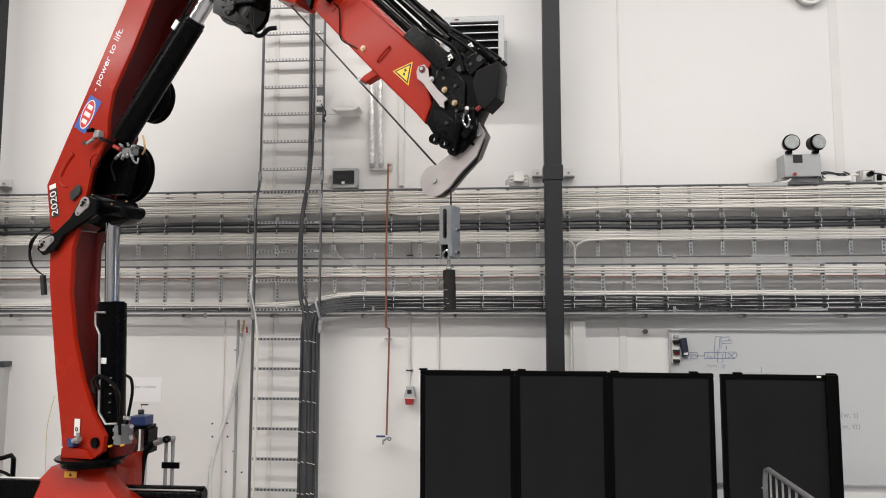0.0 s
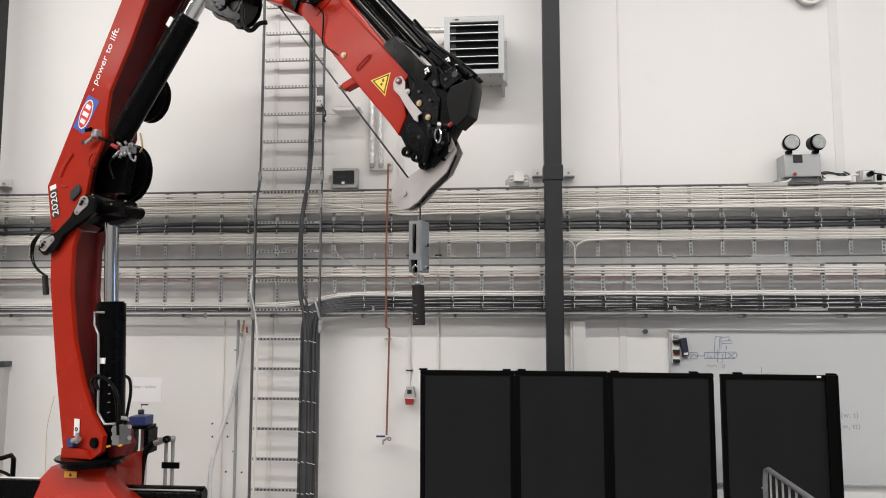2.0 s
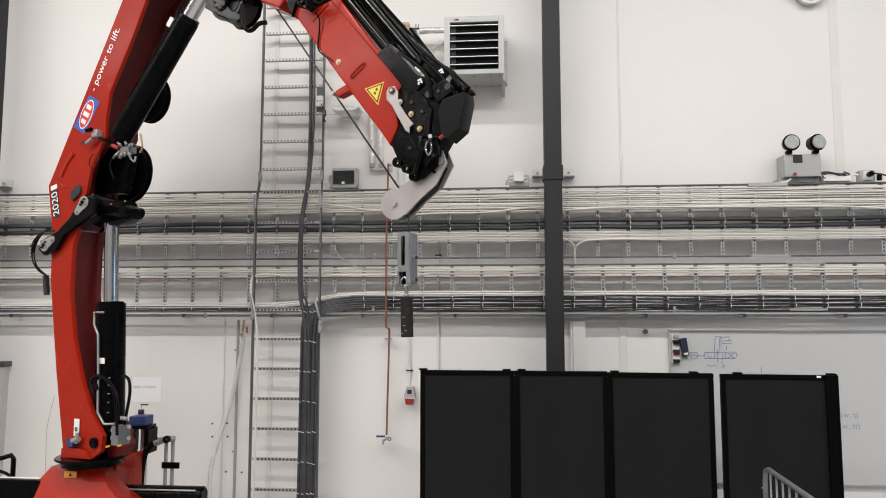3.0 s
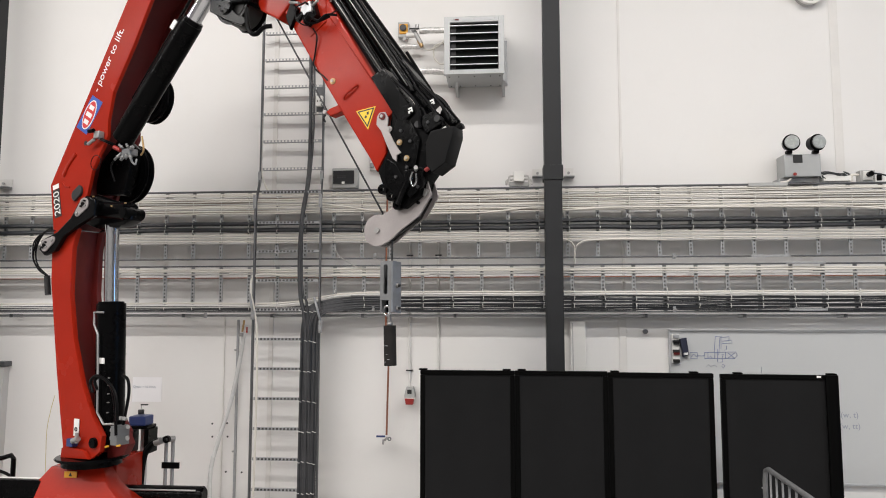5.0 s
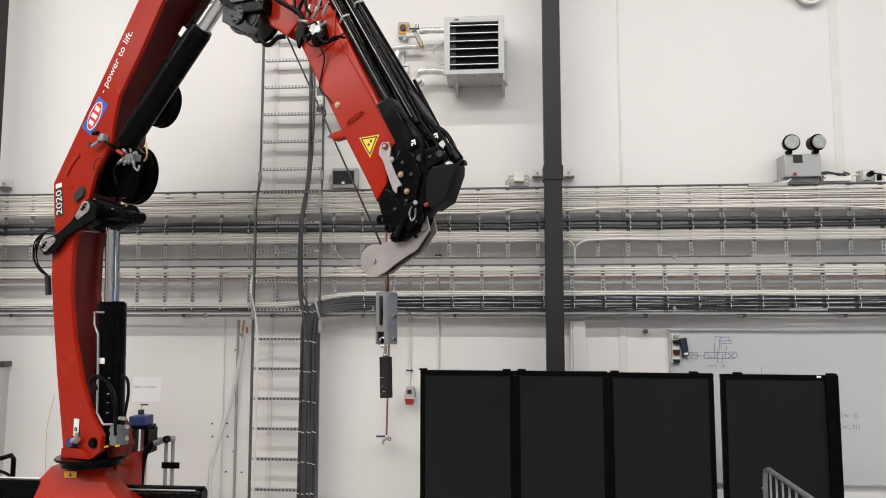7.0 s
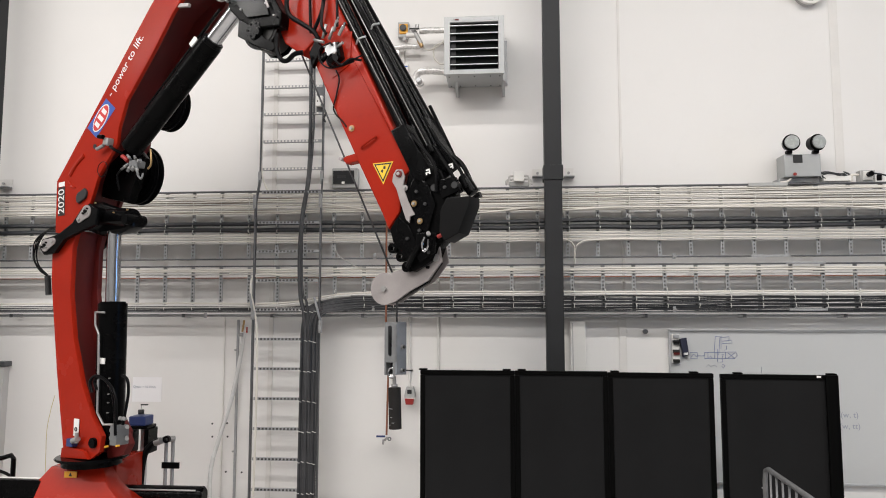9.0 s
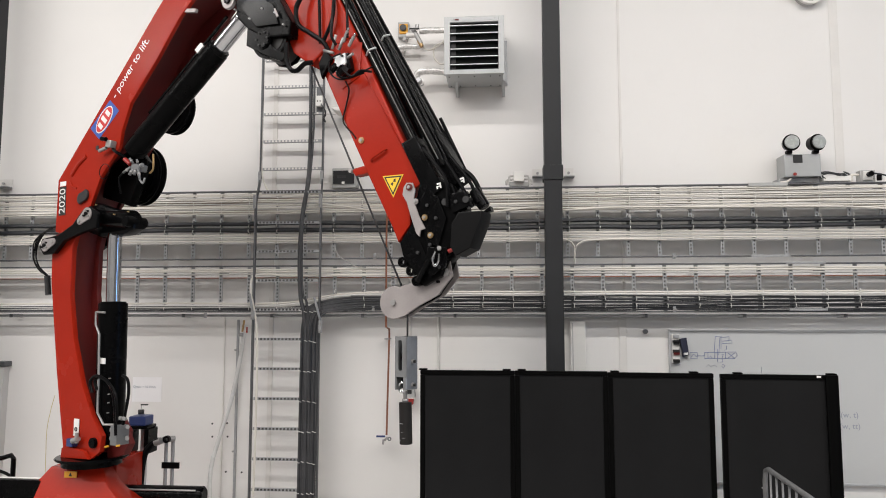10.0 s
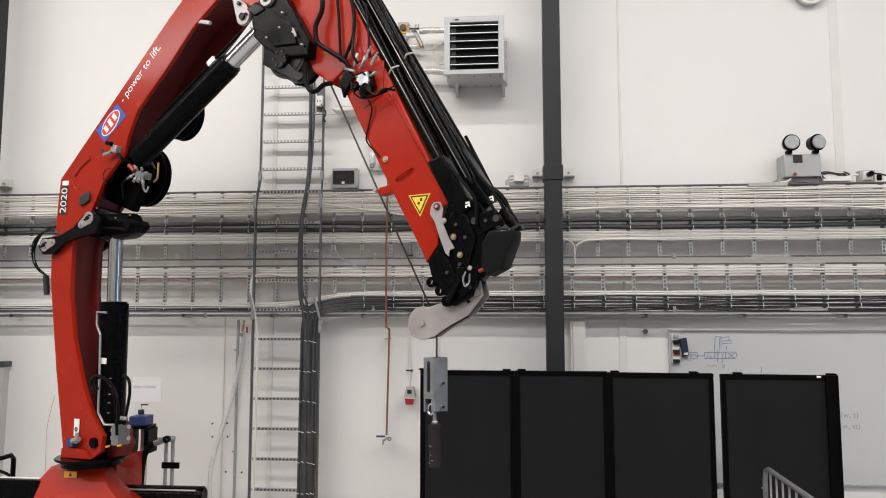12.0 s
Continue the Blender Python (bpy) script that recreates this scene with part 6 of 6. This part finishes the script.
# ---- things behind the crane ----
pn = thing("notice", -3.165, 6.25, 1.459, "white paper notice taped to the wall", "notice")
nx0, nz0 = -3.312, 1.463
nx1, nz1 = -3.041, 1.680
part("sheet", box(nx0, nx1, 6.246, 6.2485, nz0, nz1), PAPER, pn)
words("Qmax = 50 l/min", 0.03, Matrix.Translation((-3.201, 6.2455, 1.594)) @ Matrix.Rotation(radians(90), 4, "X"), INK_G, pn)

pu = thing("valve_stand", -2.927, 5.75, 0, "blue hydraulic valve on a black bracket", "valve")
bx, bz = -2.932, 1.378
part("valve_body", box(bx - 0.075, bx + 0.065, 5.63, 5.77, bz - 0.03, bz + 0.045, 0.01), PLASTIC_B, pu, "dark blue valve body")
part("knob", rod((bx - 0.01, 5.7, bz + 0.055), (bx - 0.01, 5.7, bz + 0.09), 0.025, sides=8), STICK_K, pu)
part("spindle", rod((bx - 0.01, 5.7, bz + 0.09), (bx - 0.01, 5.7, bz + 0.125), 0.003), STEEL, pu)
part("handle", box(bx - 0.012, bx + 0.045, 5.69, 5.71, bz + 0.125, bz + 0.135, 0.002), STICK_K, pu)
part("shelf", box(bx - 0.09, bx + 0.085, 5.62, 5.78, bz - 0.055, bz - 0.03, 0.005), BLACK, pu)
for dx in (-0.08, 0.08):
    part("bracket", box(bx + dx - 0.018, bx + dx + 0.018, 5.62, 5.78, bz - 0.25, bz - 0.055, 0.005), BLACK, pu)
part("post", box(bx - 0.028, bx + 0.012, 5.74, 5.79, 0, bz - 0.055, 0.004), ALU, pu, "aluminium profile post")
pf = thing("standpipe", -2.643, 5.6, 0, "upright steel pipes clamped to a rail", "standpipe")
for xx in (-2.672, -2.616):
    part("pipe", rod((xx, 5.6, 0), (xx, 5.6, 1.250), 0.014), ZINC, pf)
part("elbow", tube([(-2.696, 5.56, 1.245), (-2.641, 5.54, 1.264), (-2.595, 5.58, 1.260)], 0.024, soft=5), STEEL, pf)
cx_, cz_ = -2.626, 1.268
part("coupling", ring((cx_, 5.51, cz_), (0, 1, 0), 0.028, 0.014, 0.03), RUBBER, pf)
part("clamp", box(-2.694, -2.551, 5.575, 5.59, 1.029, 1.077, 0.003), RUBBER, pf)
part("hose", tube([w3(-2.819, 0.782, 5.5), w3(-2.818, 0.997, 5.5), w3(-2.796, 1.149, 5.5), w3(-2.744, 1.227, 5.5), w3(-2.681, 1.259, 5.5)], 0.026, soft=7), RUBBER, pf, "thick black hose")
part("ferrule", rod((-2.717, 5.5, 1.241), (-2.667, 5.5, 1.259), 0.027), STEEL, pf)
hs = thing("clear_hose", -2.475, 6.15, 0, "translucent plastic hose hanging from a tap", "hose")
part("run", tube([w3(-2.249, 2.088, 6.12), w3(-2.294, 1.831, 6.15), w3(-2.357, 1.513, 6.15), w3(-2.439, 1.182, 6.1), w3(-2.481, 0.953, 6.05), w3(-2.469, 0.731, 6.0), w3(-2.426, 0.492, 5.95)], 0.019, soft=7), HOSE_CLEAR, hs)
tp = thing("wall_tap", -2.259, 6.2, 2.088, "brass tap with a red lever under the ladders", "tap")
tx, tz = -2.248, 2.142
part("body", rod((tx + 0.005, 6.1, tz + 0.05), (tx - 0.01, 6.1, tz - 0.05), 0.009), BRASS, tp)
part("lever", box(tx + 0.03, tx + 0.042, 6.08, 6.09, tz - 0.06, tz - 0.01, 0.002), PLASTIC_R, tp, "red tap lever")
part("union", rod((tx - 0.015, 6.1, tz - 0.06), (tx - 0.02, 6.1, tz - 0.09), 0.018), STEEL, tp)
st = thing("strut_rail", -2.343, 6.24, 0, "slim grey steel strut down the wall", "strut")
part("rail", box(-2.356, -2.338, 6.225, 6.249, 0.05, 2.195, 0.002), ZINC, st)
for pz in (1.532, 1.045, 1.927):
    part("screw", rod((-2.356 - 0.012, 6.22, pz), (-2.356 + 0.002, 6.22, pz), 0.008), STEEL, st)
SCREWS = [(-2.564, 1.278), (-2.430, 1.284), (-2.561, 1.165), (-2.422, 1.167), (-2.429, 0.864), (-2.286, 0.862)]
for x, z in SCREWS:
    tagged(part("wall_plug", rod((x, 6.242, z), (x, 6.2495, z), 0.008, sides=10), GREY_PLATE), "small dark screw hole in the wall", "screw", "screws in the wall")
yw = thing("thin_wire", -4.103, 6.2, 0.835, "thin yellow wire hanging on the wall", "wire")
part("strand", tube([w3(-4.011, 1.517, 6.2), w3(-4.042, 1.391, 6.2), w3(-4.070, 1.217, 6.2), w3(-4.070, 1.019, 6.2), w3(-4.063, 0.772, 6.2)], 0.0025, sides=5, soft=5), mat("yellow_wire", (0.55, 0.45, 0.18), 0.5), yw)

lc = thing("grey_cabinet", -4.468, 6.2, 0, "flat grey metal cabinet edge with a dark top corner", "cabinet")
x1 = -4.442
part("body", prism([(x1 - 0.5, 0.0), (x1 - 0.10, 0.0), (-4.498, 1.072), (-4.490, 1.769), (x1 - 0.5, 1.769)], 6.17, 6.249, 0.004), mat("pale_cabinet", (0.62, 0.61, 0.59), 0.5, vary=0.05), lc)
part("lid", box(x1 - 0.52, -4.468, 6.15, 6.249, 1.774, 1.819, 0.005), ZINC_D, lc)
part("handle", box(x1 - 0.12, x1 - 0.07, 6.14, 6.17, 1.096, 1.141, 0.004), STICK_K, lc)
fr = thing("black_frame", -3.777, 5.35, 0.990, "black bent steel frame standing on the beam", "frame")
part("bar", tube([w3(-3.983, 1.138, 5.3), w3(-3.828, 1.145, 5.3), w3(-3.756, 1.168, 5.3), w3(-3.736, 1.142, 5.3), w3(-3.736, 0.990, 5.3)], 0.018, sides=8), BLACK, fr)
part("hose", tube([w3(-3.933, 1.063, 5.32), w3(-3.816, 1.031, 5.32), w3(-3.755, 0.999, 5.32)], 0.012, soft=4), RUBBER, fr)
part("pad", box(-3.808, -3.346, 5.062, 5.12, 1.010, 1.050, 0.002), PLASTIC_W, fr)


SLEW_AXIS = Vector((0.177, -0.109, 0))
BOOM_PIN = Vector((-0.1555, 2.7715))
ELBOW = Vector((1.51339, 2.06365))
LINK_FOOT, LINK_HEAD = Vector((0.058, 0.040)), Vector((0.477, 0.326))
LIFT_FOOT = Vector((LX, 1.387))
# seconds, slewing angle, inner boom angle, outer boom angle
CRANE_TIMES = [
    (0.0, 0.0, 0.10, -0.04), (0.5, -0.30, -0.47, 0.80), (1.0, -0.68, -0.88, 1.74), (1.5, -1.06, -1.13, 2.75),
    (2.0, -1.43, -1.18, 3.79), (2.5, -1.78, -1.03, 4.70), (3.0, -2.08, -0.78, 5.86), (5.0, -2.93, 1.04, 10.52),
    (5.5, -3.09, 1.88, 11.57), (6.0, -3.25, 2.83, 12.51), (6.5, -3.33, 3.76, 13.44), (7.0, -3.38, 4.78, 14.33),
    (9.0, -3.38, 9.32, 16.25), (9.5, -3.28, 10.50, 16.54), (10.0, -3.15, 11.73, 16.60), (10.5, -2.97, 12.89, 16.53),
    (11.0, -2.75, 13.97, 16.27), (11.5, -2.48, 15.05, 15.89), (12.0, -2.20, 16.09, 15.41)]


def tilt(v, degrees):
    """Turns a place in the boom's plane, x and up."""
    a = radians(degrees)
    return Vector((math.cos(a) * v.x + math.sin(a) * v.y, -math.sin(a) * v.x + math.cos(a) * v.y))


def boom_foot(a):
    """Where the inner boom's own origin lies when it has turned about its pin."""
    return BOOM_PIN - tilt(tilt(BOOM_PIN - Vector(PIVOT), -0.1), a)


def link_turn(a):
    fixed = Vector(PIVOT) + tilt(LINK_FOOT, 0.1)
    to = boom_foot(a) + tilt(LINK_HEAD, a) - fixed
    rest = LINK_HEAD - LINK_FOOT
    turned = math.degrees(math.atan2(rest.y, rest.x) - math.atan2(to.y, to.x))
    return turned, fixed - tilt(LINK_FOOT, turned)


def motions():
    stand = pose(-3.081, 5.200, 0, 0, 0, -PSI)
    walk(crane, [(t, stand @ Matrix.Translation(SLEW_AXIS) @ Matrix.Rotation(radians(s), 4, "Z") @ Matrix.Translation(-SLEW_AXIS)) for t, s, a, b in CRANE_TIMES])
    booms, outers, winches, links = [], [], [], []
    for t, s, a, b in CRANE_TIMES:
        o = boom_foot(a)
        e = o + tilt(ELBOW, a)
        turned, f = link_turn(a)
        booms.append((t, pose(o.x, 0, o.y, 0, a, 0)))
        outers.append((t, pose(e.x, 0, e.y, 0, b, 0)))
        winches.append((t, pose(e.x, 0, e.y)))
        links.append((t, pose(f.x, 0, f.y, 0, turned, 0)))
    walk(inner, booms)
    walk(outer, outers)
    walk(winch, winches)
    walk(foot, links)
    walk(hook_block, [(t, pose(x, y, z, 0, 0, turn - PSI)) for t, x, y, z, turn in (
        (0.0, -0.297, 4.178, 2.883, 1), (0.5, -0.344, 4.180, 2.870, 2), (1.0, -0.390, 4.178, 2.851, 3), (1.5, -0.433, 4.176, 2.826, 4),
        (2.0, -0.479, 4.176, 2.795, 5), (2.5, -0.513, 4.172, 2.762, 6), (3.0, -0.547, 4.171, 2.725, 7), (5.0, -0.646, 4.172, 2.559, 4),
        (5.5, -0.660, 4.171, 2.514, 3), (6.0, -0.666, 4.166, 2.470, 2), (6.5, -0.667, 4.164, 2.424, 2), (7.0, -0.667, 4.160, 2.377, 2),
        (9.0, -0.610, 4.136, 2.203, 1), (9.5, -0.583, 4.129, 2.160, 0), (10.0, -0.545, 4.119, 2.122, -2), (10.5, -0.505, 4.112, 2.088, -4),
        (11.0, -0.464, 4.104, 2.058, -7), (11.5, -0.420, 4.099, 2.029, -10), (12.0, -0.373, 4.094, 2.004, -12))])
    reel_rows = (
        ((0, 0.292, 3.937), (1.5, 0.249, 3.948), (3, 0.241, 3.944), (5, 0.277, 3.931), (6, 0.315, 3.913), (7, 0.362, 3.890), (9, 0.462, 3.846), (10, 0.514, 3.815), (11, 0.563, 3.787), (12, 0.607, 3.761)),
        ((0, 0.058, 3.364), (1.5, 0.031, 3.367), (3, 0.024, 3.365), (5, 0.039, 3.360), (6, 0.059, 3.354), (7, 0.087, 3.346), (9, 0.149, 3.338), (10, 0.179, 3.332), (11, 0.207, 3.326), (12, 0.233, 3.321)))
    for reel, rows in zip(reels, reel_rows):
        walk(reel, [(t, pose(x, 0.22, z)) for t, x, z in rows])
    walk(lift_link, [(t, pose(x, 0, z)) for t, x, z in ((0, 0, 0), (3, 0.006, -0.001), (5, 0.016, -0.015), (6, 0.022, -0.023), (7, 0.029, -0.036), (9, 0.043, -0.064), (10.5, 0.052, -0.085), (12, 0.060, -0.104))])
    # the lift cylinder swings on its foot, its rod runs in
    swings, strokes = [], []
    for t, lean, top in ((0, 0.0, 2.954), (3, -0.25, 2.956), (5, 0.0, 2.943), (6, 0.15, 2.936), (7, 0.4, 2.922), (9, 1.0, 2.888), (10.5, 1.4, 2.870), (12, 1.72, 2.852)):
        turn = Matrix.Translation((LIFT_FOOT.x, -0.1, LIFT_FOOT.y)) @ Matrix.Rotation(radians(lean), 4, "Y")
        swings.append((t, turn @ Matrix.Translation((-LIFT_FOOT.x, 0.1, -LIFT_FOOT.y))))
        strokes.append((t, turn @ pose(-0.042 * (top - LIFT_FOOT.y), 0, top - LIFT_FOOT.y, 0, -2.4, 0)))
    walk(lift, swings)
    walk(lift_rod, strokes)


motions()
